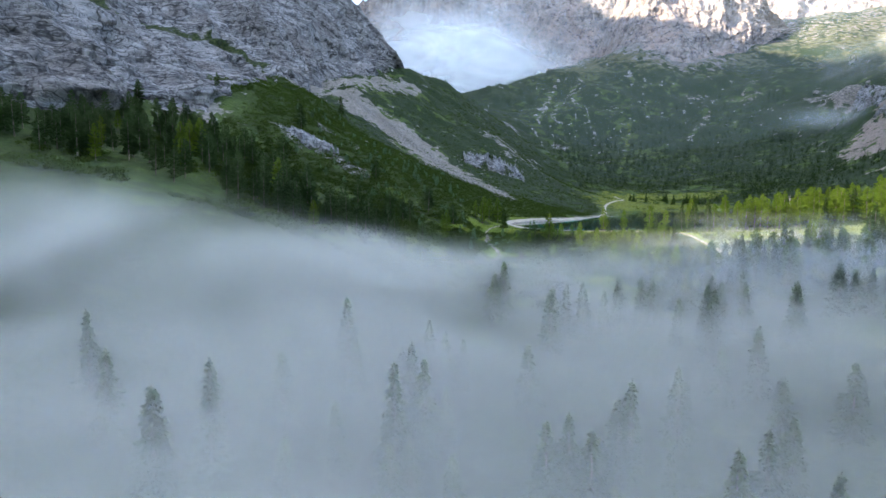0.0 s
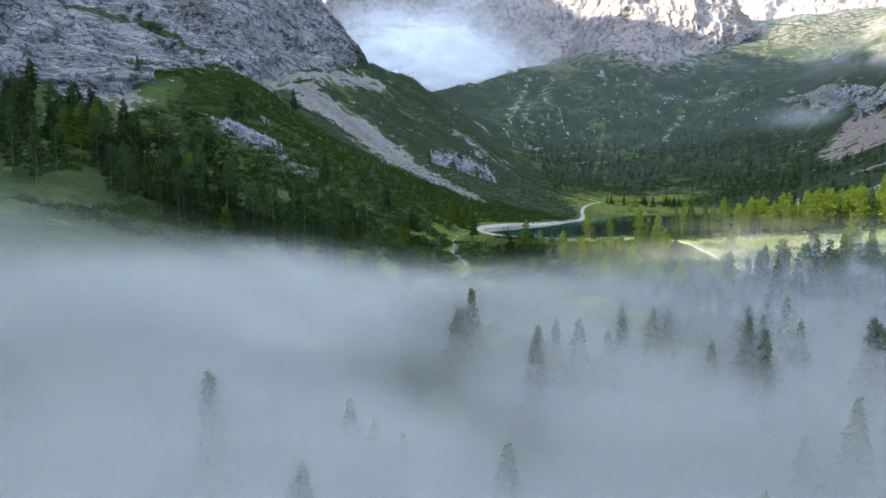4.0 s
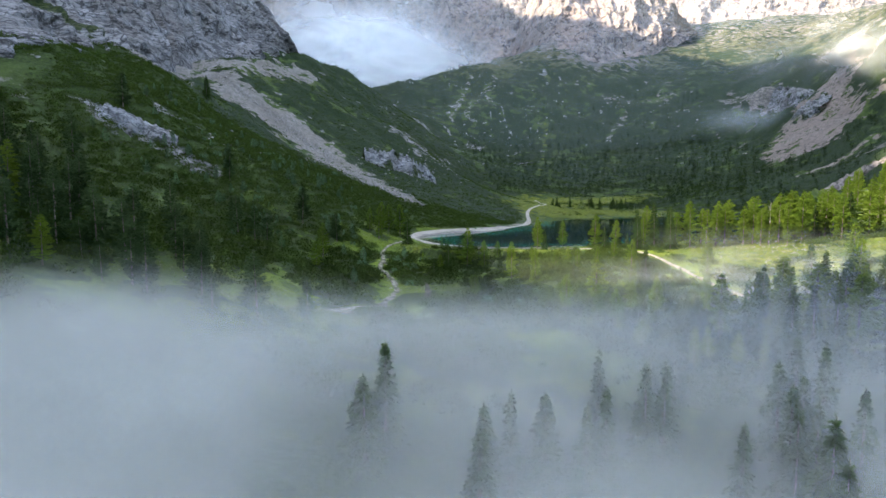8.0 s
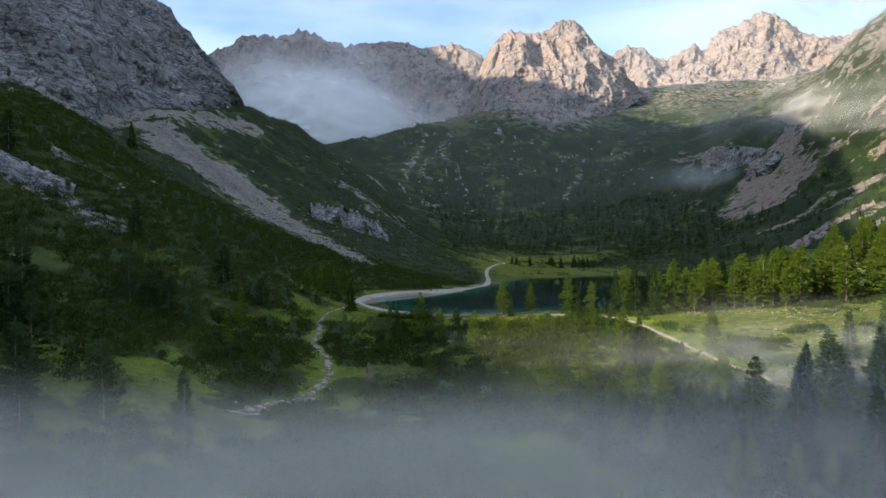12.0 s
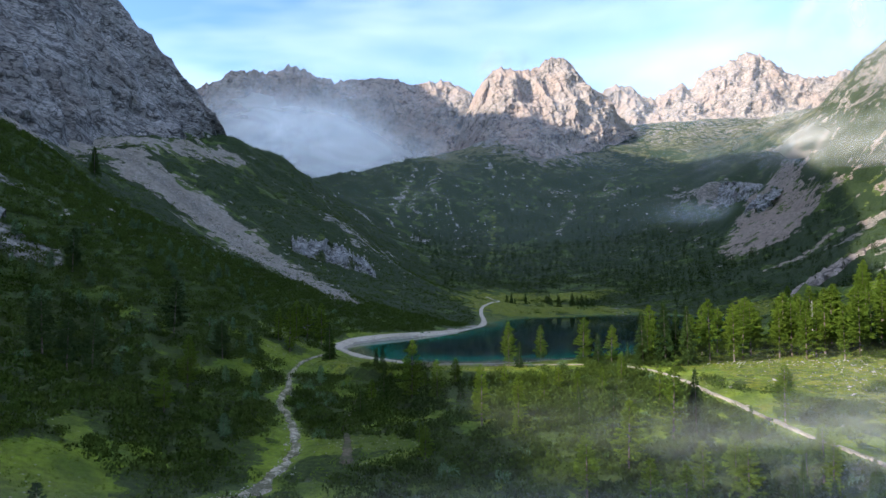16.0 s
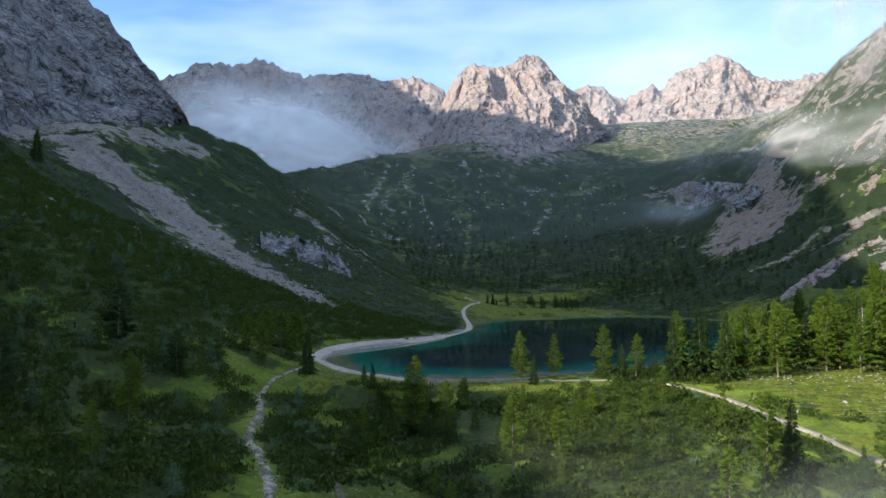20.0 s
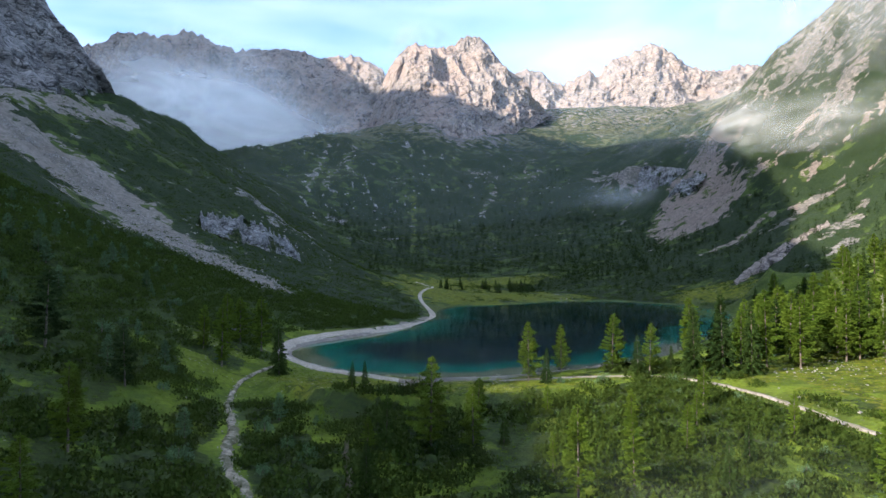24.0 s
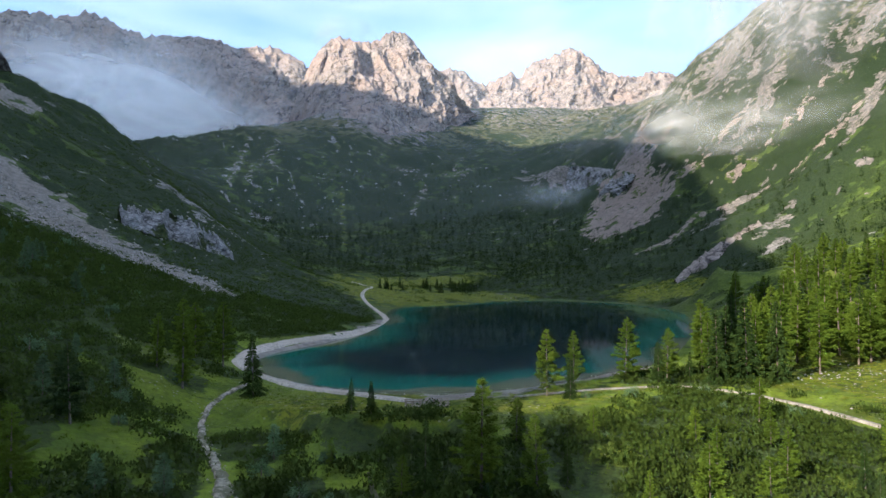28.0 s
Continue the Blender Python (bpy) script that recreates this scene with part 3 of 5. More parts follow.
def scree_mask(x, y):
    d, s = off_line(x, y, LEFT_SCREE)
    half = np.interp(s, (0, 0.2, 0.4, 0.6, 0.8, 1), (22, 31, 30, 26, 17, 8))
    left = 1 - smooth(d + 16 * (fbm(x / 13, y / 13, 4, 0.55, 55) - 0.5), half * 0.15, half * 1.35)
    d, s = off_line(x, y, RIGHT_SCREE)
    right = (0.55 + 0.4 * fbm(x / 22, y / 22, 3, 0.5, 66)) * (1 - smooth(d, 6 + 30 * s, 20 + 48 * s))
    for line, w in FLANK_CHUTES:
        d, s = off_line(x, y, line)
        right = np.maximum(right, 0.56 * (1 - smooth(d + 14 * (fbm(x / 18, y / 18, 3, 0.5, 62) - 0.5), w * 0.2, w * 1.15)))
    d, s = off_line(x, y, WALL_FOOT[5:10])
    left = np.maximum(left, 0.80 * (1 - smooth(d, 6, 30)))
    left = np.maximum(left, 0.62 * (1 - smooth(np.hypot(x + 140, y + 262), 8, 34)))
    for line in GULLIES:
        d, s = off_line(x, y, line)
        left = np.maximum(left, 0.40 * (1 - smooth(d + 9 * (fbm(x / 12, y / 12, 3, 0.5, 58) - 0.5), 2, 9)))
    lake = in_lake(x, y)
    beach = 0.95 * smooth(lake, -4.5, -1.5) * (1 - smooth(y - 0.45 * x, -175, -120)) * (1 - smooth(x, 124, 146))
    beach = np.maximum(beach, 0.9 * (1 - smooth(np.hypot((x - 74) / 20, (y + 259) / 5.5), 0.5, 1.2)))
    return np.maximum(np.maximum(left, right), beach)


def rock_mask(x, y):
    spots = [(105, 190, 40, 60), (75, 150, 25, 30), (-72, -240, 22, 9), (655, 420, 30, 75), (480, -60, 26, 8), (440, -85, 22, 7), (850, 250, 60, 150),
             (880, 60, 90, 160), (735, 175, 40, 30), (655, 70, 40, 14), (540, 20, 40, 10), (700, -20, 40, 12), (620, -60, 36, 9), (760, 60, 40, 14), (560, 880, 90, 60), (500, 1000, 120, 60), (203, 489, 15, 11),
             (121, 474, 16, 13), (196, 635, 12, 14), (254, 398, 11, 9), (638, 487, 20, 14), (42, 28, 14, 9), (301, 66, 14, 6), (33, -176, 8, 6)]
    out = 0.42 * smooth(base_height(x, y), 260, 420) * smooth(y, 300, 700)
    out = np.maximum(out, 0.46 * smooth(base_height(x, y), 150, 280) * smooth(x, 600, 700) * (1 - smooth(y, 420, 560)))
    for sx, sy, rx, ry in spots:
        out = np.maximum(out, 1.0 - 0.55 * np.hypot((x - sx) / rx, (y - sy) / ry))
    z = base_height(x, y)
    out = np.maximum(out, 0.62 * smooth(fbm(x / 26, y / 26, 4, 0.55, 33, True), 0.80, 0.90) * smooth(z, 20, 60))
    return np.clip(out, 0, 1)


def meadow_mask(x, y):
    spots = [(200, 60, 40, 75), (255, 55, 60, 35), (230, 150, 60, 55), (290, 160, 60, 25), (170, -296, 34, 30), (165, -330, 30, 28), (80, -266, 26, 9), (52, -251, 16, 11), (372, -40, 22, 40)]
    out = 0.38 * (1 - smooth(off_line(x, y, [(345, 562), (311, 463), (266, 330)])[0], 2, 8))
    for sx, sy, rx, ry in spots:
        out = np.maximum(out, 1.1 - 0.6 * np.hypot((x - sx) / rx, (y - sy) / ry))
    return np.clip(out, 0, 1)


def scrub_mask(x, y, z):
    v = 0.74 + 0.10 * smooth(y, -130, -60) + 0.5 * np.exp(-((x + 42) / 34) ** 2 - ((y + 218) / 22) ** 2) - 0.17 * smooth(-y, 120, 200) + 1.9 * (fbm(x / 30, y / 30, 4, 0.55, 40) - 0.5)
    v = v + 0.28 * smooth(y, -170, -120) * (1 - smooth(x, 110, 180)) + 0.45 * smooth(-y, 395, 440)
    v = v + 0.32 * np.exp(-((x + 62) / 46) ** 2 - ((y + 165) / 85) ** 2)
    v = v + 0.8 * np.exp(-(off_line(x, y, [(-140, -100), (-105, -170), (-75, -212), (-40, -215)])[0] / 26) ** 2) + 0.30 * smooth(x, 560, 640) * smooth(-y, -420, -300)
    v = v - 0.75 * meadow_mask(x, y) - 1.2 * scree_mask(x, y) - 0.5 * smooth(z, 230, 330) + 0.22 * smooth(x, 380, 460) + 0.9 * np.exp(-((x - 680) / 38) ** 2 - ((y - 170) / 55) ** 2) - 0.25 * rock_mask(x, y)
    for line, w in ((TRAIL, 1.9), (ROAD, 3.0), (SHORE_PATH, 4.0)):
        v = v - 1.0 * (1 - smooth(off_line(x, y, line)[0], w * 0.7, w * 1.6))
    return np.clip(v - 1.2 * smooth(in_lake(x, y), -9, 0), 0, 1)


gx = steps(-900, 2600, -180, 380, 3.0, 1.035, 40)
gy = steps(-1000, 2500, -560, 330, 3.0, 1.035, 40)
GX, GY = np.meshgrid(gx, gy)
GZ = height(GX, GY)
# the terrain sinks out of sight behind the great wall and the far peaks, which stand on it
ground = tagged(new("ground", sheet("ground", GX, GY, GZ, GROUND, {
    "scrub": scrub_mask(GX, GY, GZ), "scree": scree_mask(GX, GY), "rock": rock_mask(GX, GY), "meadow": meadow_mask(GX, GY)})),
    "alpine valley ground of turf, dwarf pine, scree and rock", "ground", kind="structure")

# the lake
lx, ly = np.meshgrid(np.arange(36, 348, 3.0), np.arange(-262, 44, 3.0))
lake_mesh = sheet("water", lx, ly, np.zeros_like(lx), WATER, {"depth": np.clip(in_lake(lx, ly) / 55, 0, 1)})
bm = bmesh.new()
bm.from_mesh(lake_mesh)
spots = np.array([f.calc_center_median()[:2] for f in bm.faces])
wet = in_lake(spots[:, 0], spots[:, 1]) > -4
bmesh.ops.delete(bm, geom=[f for f, w in zip(bm.faces, wet) if not w], context="FACES")
bm.to_mesh(lake_mesh)
bm.free()
water = tagged(new("water", lake_mesh),
               "still dark teal mountain lake with pale turquoise shallows", "lake", kind="structure")


def ribbon(name, line, width, lift, material, label, ragged=0.25):
    pts = rounded(line, 3)
    width = np.interp(np.linspace(0, 1, len(pts)), np.linspace(0, 1, len(width)), width)
    d = np.gradient(pts, axis=0)
    d /= np.hypot(d[:, 0], d[:, 1])[:, None] + 1e-9
    rows = []
    for k, s in enumerate(np.linspace(-1, 1, 7)):
        wob = 1 + ragged * (2 * fbm(pts[:, 0] / 2.6, pts[:, 1] / 2.6, 3, 0.6, 60 + (k > 3)) - 1)
        rows.append(np.stack([pts[:, 0] - d[:, 1] * s * width / 2 * wob, pts[:, 1] + d[:, 0] * s * width / 2 * wob], -1))
    p = np.array(rows)
    z = height(p[..., 0], p[..., 1]) + lift
    z[[0, -1]] -= 0.3 + lift
    return tagged(new(name, sheet(name, p[..., 0], p[..., 1], z, material)), label, "path", kind="structure")


def dense(line, step=1.2):
    pts = rounded(line, 2)
    s = np.r_[0, np.cumsum(np.hypot(*np.diff(pts, axis=0).T))]
    t = np.arange(0, s[-1], step)
    return np.stack([np.interp(t, s, pts[:, 0]), np.interp(t, s, pts[:, 1])], -1)


ribbon("shore_path", dense(SHORE_PATH), (2.5, 2.5, 3, 3.6, 4.6, 6, 4.5, 3.2), 0.35, GRAVEL, "pale gravel path curving round the lake shore")
ribbon("gravel_road", dense(ROAD), (0.7, 1.2, 1.6, 1.6, 1.1), 0.35, TRACK, "pale gravel track across the sunlit meadow", 0.45)
ribbon("trail", dense(TRAIL), (0.7, 1.3, 1.9, 1.6, 2.4, 4.0), 0.35, EARTH, "eroded pale stony trail through dwarf pine", 1.25)
SIDE_TRAIL = [(44, -282), (41, -292), (40, -300), (37, -312), (36.5, -324), (36, -336)]
ribbon("side_trail", dense(SIDE_TRAIL), (0.5, 1.6, 1.2, 2.0, 2.6), 0.3, DARK_EARTH, "washed-out dark earth runnel between dwarf pines", 1.0)

# ---------------------------------------------------------------- rock walls and peaks
def along_line(line, n):
    pts = rounded(line, 1)
    s = np.r_[0, np.cumsum(np.hypot(*np.diff(pts[:, :2], axis=0).T))]
    t = np.linspace(0, s[-1], n)
    return np.stack([np.interp(t, s, pts[:, k]) for k in range(3)], -1), t


def massif(name, crest, foot, label, material, nu, nv, rib, jag, seed, sag=0.12, back=0.25, ledges=0.0, drop=260.0, pieces=5, bedded=1.0, turfed=None, crag=1.0):
    """A rock face from its crest line down to its foot line, with ribs and gullies, and a back slope that closes it."""
    (c, s), (f, _) = along_line(crest, nu), along_line(foot, nu)
    v = np.r_[np.linspace(-back, 0, max(4, int(nv * 0.12)), endpoint=False), np.linspace(0, 1, nv)]
    V, S = np.meshgrid(v, s, indexing="ij")
    w = np.clip(V, 0, 1)[..., None]
    p = c[None] * (1 - w) + f[None] * w
    wide = np.linalg.norm(f - c, axis=1).mean()
    out = f[:, :2] - c[:, :2]
    out /= np.linalg.norm(out, axis=1)[:, None] + 1e-9
    ker = np.ones(31) / 31
    out = np.stack([np.convolve(np.pad(out[:, k], 15, mode="edge"), ker, "valid") for k in (0, 1)], -1)
    behind = np.clip(-V, 0, 1)[..., None]
    p[..., :2] -= out[None] * behind * wide * 0.8
    p[..., 2] -= behind[..., 0] * drop * 1.6
    # profile: steep above, flatter talus below
    p[..., 2] -= sag * np.sin(np.pi * w[..., 0]) * (c[None, :, 2] - f[None, :, 2])
    hang = V * wide
    ribs = fbm(S / rib + hang / (rib * 4), hang / (rib * 2.4), 5, 0.52, seed, True) - 0.5
    big = fbm(S / (rib * 2.6), hang / (rib * 5.0), 3, 0.5, seed + 3, True) - 0.5
    fine = fbm(S / (rib * 0.22), hang / (rib * 0.45), 4, 0.55, seed + 11, True) - 0.5
    dip = hang - 0.30 * S + 14 * (fbm(S / (rib * 2.2), hang / (rib * 2.2), 3, 0.5, seed + 29) - 0.5)
    beds = fbm(S / (rib * 4), dip / (rib * 0.20), 4, 0.55, seed + 23) - 0.5
    env = smooth(V, 0.0, 0.10) * (1 - 0.75 * smooth(V, 0.80, 1.0))
    push = env * (big * rib * 1.9 + ribs * rib * 0.70 * crag ** 0.4 + fine * rib * 0.12 * crag + bedded * beds * rib * 0.15)
    p[..., :2] += out[None] * push[..., None]
    p[..., 2] += env * (bedded * beds * rib * 0.10 + fine * rib * 0.05)
    top = 1 - smooth(np.abs(V), 0.0, 0.14)
    p[..., 2] += top * jag * ((fbm(S / (rib * 0.55), S * 0 + 3.7, 5, 0.6, seed + 5, True) - 0.6) * 1.5)
    flat = np.clip(-np.gradient(p[..., 2], axis=0) / (np.abs(np.gradient(hang, axis=0)) + 1e-6), 0, 3)
    ledge = np.clip(0.6 * ledges - 0.35 * (flat - 0.6) + 0.5 * smooth(V, 0.72, 1.0) * ledges, 0, 1)
    if turfed is not None:
        ledge = np.clip(ledge + turfed(p[..., 0], p[..., 1], V), 0, 1.3)
    ob = new(name, None)
    cuts = np.linspace(0, nu - 1, pieces + 1).astype(int)
    for a, b in zip(cuts, cuts[1:]):
        k = slice(a, b + 1)
        face = new("buttress", sheet("buttress", p[:, k, 0], p[:, k, 1], p[:, k, 2], material, {"ledge": ledge[:, k]}, True))
        face.parent = ob
    return tagged(ob, label, "mountain")


def wall_turf(x, y, v):
    """Dwarf pine on the wall: one slanting ledge and the rounded top of its southern end."""
    ledge = np.exp(-((y + 98 + 55 * (1 - v)) / (5 + 9 * v)) ** 2) * smooth(v, 0.05, 0.2)
    crown = (1 - smooth(v, 0.16, 0.34)) * smooth(y, -290, -260) * (1 - smooth(y, -190, -150))
    return np.maximum(ledge, crown)


# southern crest, out of view, is shaped to let sun onto the meadow
massif("rock_wall", [(-430, -760, 245), (-350, -480, 194), (-305, -415, 168), (-268, -330, 162), (-265, -210, 168), (-262, -120, 180), (-264, -60, 208), (-270, -20, 230), (-276, 30, 246), (-284, 70, 276), (-288, 110, 312), (-280, 150, 352), (-250, 205, 385), (-190, 250, 345), (-120, 262, 278), (-72, 262, 216), (-54, 262, 182)],
       [(-245, -760, 40), (-225, -430, 50), (-165, -300, 58), (-116, -213, 76), (-128, -100, 96), (-136, 0, 112), (-137, 86, 126), (-99, 110, 130), (-58, 180, 140), (-40, 225, 152)],
       "sheer grey layered limestone wall rising from scree", WALL_ROCK, 560, 210, 38, 8, 5, 0.10, 0.3, 0.20, bedded=0.95, turfed=wall_turf, crag=0.9)
massif("rock_peak", [(436, 1290, 345), (468, 1264, 462), (499, 1242, 555), (535, 1231, 612), (571, 1219, 634), (628, 1197, 618), (664, 1183, 622), (692, 1170, 650), (738, 1152, 650), (756, 1142, 622), (776, 1133, 578), (803, 1119, 548), (829, 1104, 493), (870, 1097, 445)],
       [(436, 1060, 325), (460, 975, 335), (480, 930, 330), (510, 900, 318), (540, 880, 308), (570, 868, 302), (610, 862, 300), (660, 880, 305), (720, 920, 330), (790, 970, 370), (850, 1020, 400), (890, 1060, 420)],
       "steep pale limestone peak with a split summit", PEAK_ROCK, 360, 180, 44, 16, 31, 0.05, 0.35, 0.25, bedded=0.3, crag=2.4)
massif("rock_ridge", [(-620, 1800, 640), (-420, 1830, 690), (-304, 1839, 702), (-207, 1851, 780), (-143, 1856, 781), (-86, 1859, 767), (-11, 1862, 815), (49, 1862, 800), (111, 1860, 757), (265, 1848, 773), (321, 1841, 782), (396, 1829, 771), (473, 1815, 763), (549, 1798, 780), (617, 1780, 731), (700, 1760, 670), (900, 1740, 600)],
       [(-620, 1500, 300), (-304, 1500, 310), (-100, 1480, 320), (100, 1460, 330), (300, 1440, 340), (500, 1400, 380), (700, 1420, 420), (900, 1450, 440)],
       "long shaded limestone ridge with a jagged crest", PEAK_ROCK, 430, 120, 56, 30, 47, 0.06, 0.3, 0.12, bedded=0.25, crag=2.4)
massif("sunlit_ridge", [(1080, 1920, 700), (1216, 1861, 800), (1276, 1828, 822), (1325, 1800, 795), (1373, 1770, 745), (1420, 1740, 776), (1466, 1709, 805), (1493, 1690, 775), (1529, 1664, 835), (1589, 1618, 862), (1671, 1551, 890), (1718, 1510, 836), (1763, 1469, 775), (1827, 1406, 754), (1888, 1343, 772), (1960, 1260, 735), (2200, 1050, 720)],
       [(1000, 1500, 500), (1100, 1440, 505), (1200, 1380, 505), (1320, 1300, 510), (1430, 1200, 515), (1520, 1100, 520), (1640, 980, 530), (1850, 800, 560)],
       "warm sunlit limestone ridge with broken summits", PEAK_ROCK, 430, 130, 52, 28, 71, 0.10, 0.3, 0.15, bedded=0.25, crag=2.2)
# unseen massif added to shade the lake, headwall and far ridge
massif("shade_massif", [(-500, -400, 120), (-480, -350, 210), (-480, -318, 400), (-500, -210, 492), (-520, -100, 650), (-600, 30, 800), (-750, 100, 930), (-900, 200, 1060), (-900, 600, 1130), (-900, 1000, 1130), (-1050, 1400, 1400), (-1200, 1750, 1640), (-1300, 2100, 1500)],
       [(-330, -420, 90), (-330, -350, 110), (-320, -200, 110), (-330, -100, 130), (-340, 50, 150), (-350, 200, 180), (-350, 300, 200), (-360, 450, 220), (-400, 700, 240), (-560, 1000, 260), (-760, 1400, 300), (-900, 1800, 340)],
       "unseen tall limestone massif that shades the valley", PEAK_ROCK, 200, 60, 50, 20, 91, 0.08, 0.3, 0.2)
# second unseen block shading the fog, leaving a gap of sun for the meadow
massif("shade_massif", [(-505, -1000, 380), (-495, -535, 360), (-492, -492, 290), (-495, -455, 258), (-498, -404, 256)], [(-330, -1000, 90), (-335, -540, 90), (-335, -415, 80)],
       "unseen tall limestone massif that shades the valley", PEAK_ROCK, 80, 40, 50, 20, 93, 0.08, 0.3, 0.2)

# cliffs that break through the slopes
massif("rock_outcrop", [(20, 26, 59), (45, 30, 58), (62, 34, 53), (84, 44, 40)], [(22, 14, 46), (46, 15, 38), (66, 22, 31), (84, 32, 28)],
       "pale bluish limestone cliff breaking through the scrub", PALE_ROCK, 130, 60, 6, 6, 101, 0.04, 0.3, 0.5, 60.0, 2)
massif("rock_outcrop", [(-100, -238, 64), (-86, -239, 60), (-76, -236, 56), (-64, -228, 49)], [(-98, -248, 50), (-85, -251, 44), (-76, -251, 39), (-62, -240, 36)],
       "small grey limestone cliff above the shaded slope", PALE_ROCK, 90, 40, 5, 2, 103, 0.04, 0.3, 0.3, 60.0, 2)
massif("rock_outcrop", [(686, 440, 190), (650, 335, 172), (622, 240, 150), (612, 215, 142)], [(645, 395, 144), (602, 305, 118), (584, 240, 112), (586, 205, 116)],
       "weathered grey limestone cliff on the headwall shoulder", PALE_ROCK, 150, 60, 15, 4, 107, 0.04, 0.3, 0.45, 120.0, 3)
massif("rock_outcrop", [(392, -36, 17), (412, -34, 28), (436, -36, 42), (478, -46, 63)], [(384, -50, 0), (406, -54, 9), (428, -56, 20), (470, -62, 40)],
       "warm broken limestone rib at the foot of the flank", PEAK_ROCK, 110, 40, 7, 3, 109, 0.04, 0.3, 0.5, 80.0, 2)

# ---------------------------------------------------------------- trees and shrubs
def part(name, me, parent, label=""):
    ob = new(name, me)
    ob.parent = parent
    return tagged(ob, label)


def tube(path, radii, sides=7):
    """A tapered tube along a path: vertices and quads."""
    co, faces = [], []
    for k, (p, r) in enumerate(zip(path, radii)):
        for j in range(sides):
            a = 2 * math.pi * j / sides
            co.append((p[0] + r * math.cos(a), p[1] + r * math.sin(a), p[2]))
        if k:
            for j in range(sides):
                a, b = (k - 1) * sides + j, (k - 1) * sides + (j + 1) % sides
                faces.append((a, b, b + sides, a + sides))
    return co, faces


def blades(rng, centres, ways, lengths, widths, faces=None):
    """Small leaf sprays as triangles: each from its centre along its way."""
    n = len(centres)
    side = np.cross(ways, rng.normal(size=(n, 3)) if faces is None else faces + 0.35 * rng.normal(size=(n, 3)))
    side /= np.linalg.norm(side, axis=1)[:, None] + 1e-9
    l, w = lengths[:, None], widths[:, None] * 0.5
    a = centres - side * w
    b = centres + side * w
    c = centres + ways * l + np.array([0, 0, -0.12]) * l
    return np.stack([a, b, c], 1).reshape(-1, 3), np.arange(n * 3).reshape(n, 3)


def conifer(name, seed, tall, spread, kind, detail=1.0):
    """A spruce (dense, drooping tiers) or a larch (airy, upturned tips): an Empty with trunk and crown. Built at the origin."""
    rng = np.random.default_rng(seed)
    top = new(name, None)
    lean = rng.normal(0, 0.012, 2)
    zs = np.linspace(-0.8, tall, 9)
    path = [(lean[0] * z, lean[1] * z, z) for z in zs]
    co, fc = tube(path, [0.0135 * tall * (1 - 0.97 * max(z, 0) / tall) + 0.010 for z in zs])
    part("trunk", raw_mesh(bpy.data.meshes.new("trunk"), np.array(co), np.array(fc), BARK, True), top)
    cs, ws, ls, wd = [], [], [], []
    spruce = kind == "spruce"
    z = tall * (0.05 if spruce else 0.13)
    lop = rng.uniform(0, 6.28)
    big = detail ** -0.5
    while z < tall * 0.975:
        u = z / tall
        if spruce:
            reach = spread * (1 - u) ** 0.92 * (0.62 + 0.38 * smooth(u, 0.0, 0.14)) + 0.07
            count, droop = int(rng.integers(6, 9)), -0.42 + 0.62 * u
        else:
            reach = spread * (1 - u) ** 0.70 * (0.40 + 0.60 * smooth(u, 0.05, 0.34)) + 0.10
            count, droop = int(rng.integers(4, 7)), -0.16 + 0.55 * u
        reach *= 0.88 + 0.24 * rng.random()
        spin = rng.uniform(0, 6.28)
        for k in range(count):
            a = spin + 2 * math.pi * k / count + rng.normal(0, 0.35)
            r = reach * rng.uniform(0.55, 1.15) * (1 + 0.14 * math.cos(a - lop))
            if rng.random() < (0.05 if spruce else 0.16):
                r *= 0.4
            out = np.array([math.cos(a), math.sin(a), droop + rng.normal(0, 0.10)])
            base = np.array([lean[0] * z, lean[1] * z, z + rng.normal(0, 0.1)])
            n = max(3, int((r + 0.25) * (15.0 if spruce else 25.0) * detail))
            t = np.sqrt(rng.uniform(0.04, 1.0, n))
            p = base + out * (t * r)[:, None]
            p[:, 2] += (-0.10 * r * t * t if spruce else 0.12 * r * t * t)
            turn = rng.normal(0, 0.60, n)
            w = np.stack([np.cos(a + turn), np.sin(a + turn), droop * 0.6 + rng.normal(-0.25 if spruce else -0.05, 0.35, n)], -1)
            w /= np.linalg.norm(w, axis=1)[:, None]
            p += rng.normal(0, 0.035 * r + 0.03, p.shape)
            cs.append(p), ws.append(w)
            ls.append(rng.uniform(0.5, 1.0, n) * (0.42 + 0.10 * r) * big), wd.append(rng.uniform(0.16, 0.34, n) * big)
        z += tall * (0.025 if spruce else 0.031) * rng.uniform(0.7, 1.3) + 0.06
    n = 14
    u = rng.uniform(0.93, 1.0, n)
    cs.append(np.stack([lean[0] * tall * u, lean[1] * tall * u, tall * u], -1))
    ws.append(np.stack([rng.normal(0, 0.35, n), rng.normal(0, 0.35, n), np.ones(n)], -1))
    ls.append(rng.uniform(0.3, 0.6, n)), wd.append(rng.uniform(0.08, 0.14, n))
    co, fc = blades(rng, np.concatenate(cs), np.concatenate(ws), np.concatenate(ls), np.concatenate(wd))
    part("crown", raw_mesh(bpy.data.meshes.new("crown"), co, fc, {"spruce": SPRUCE, "larch": LARCH, "pine": SHADE_NEEDLES, "pale": PALE_PINE}[kind]), top)
    return top


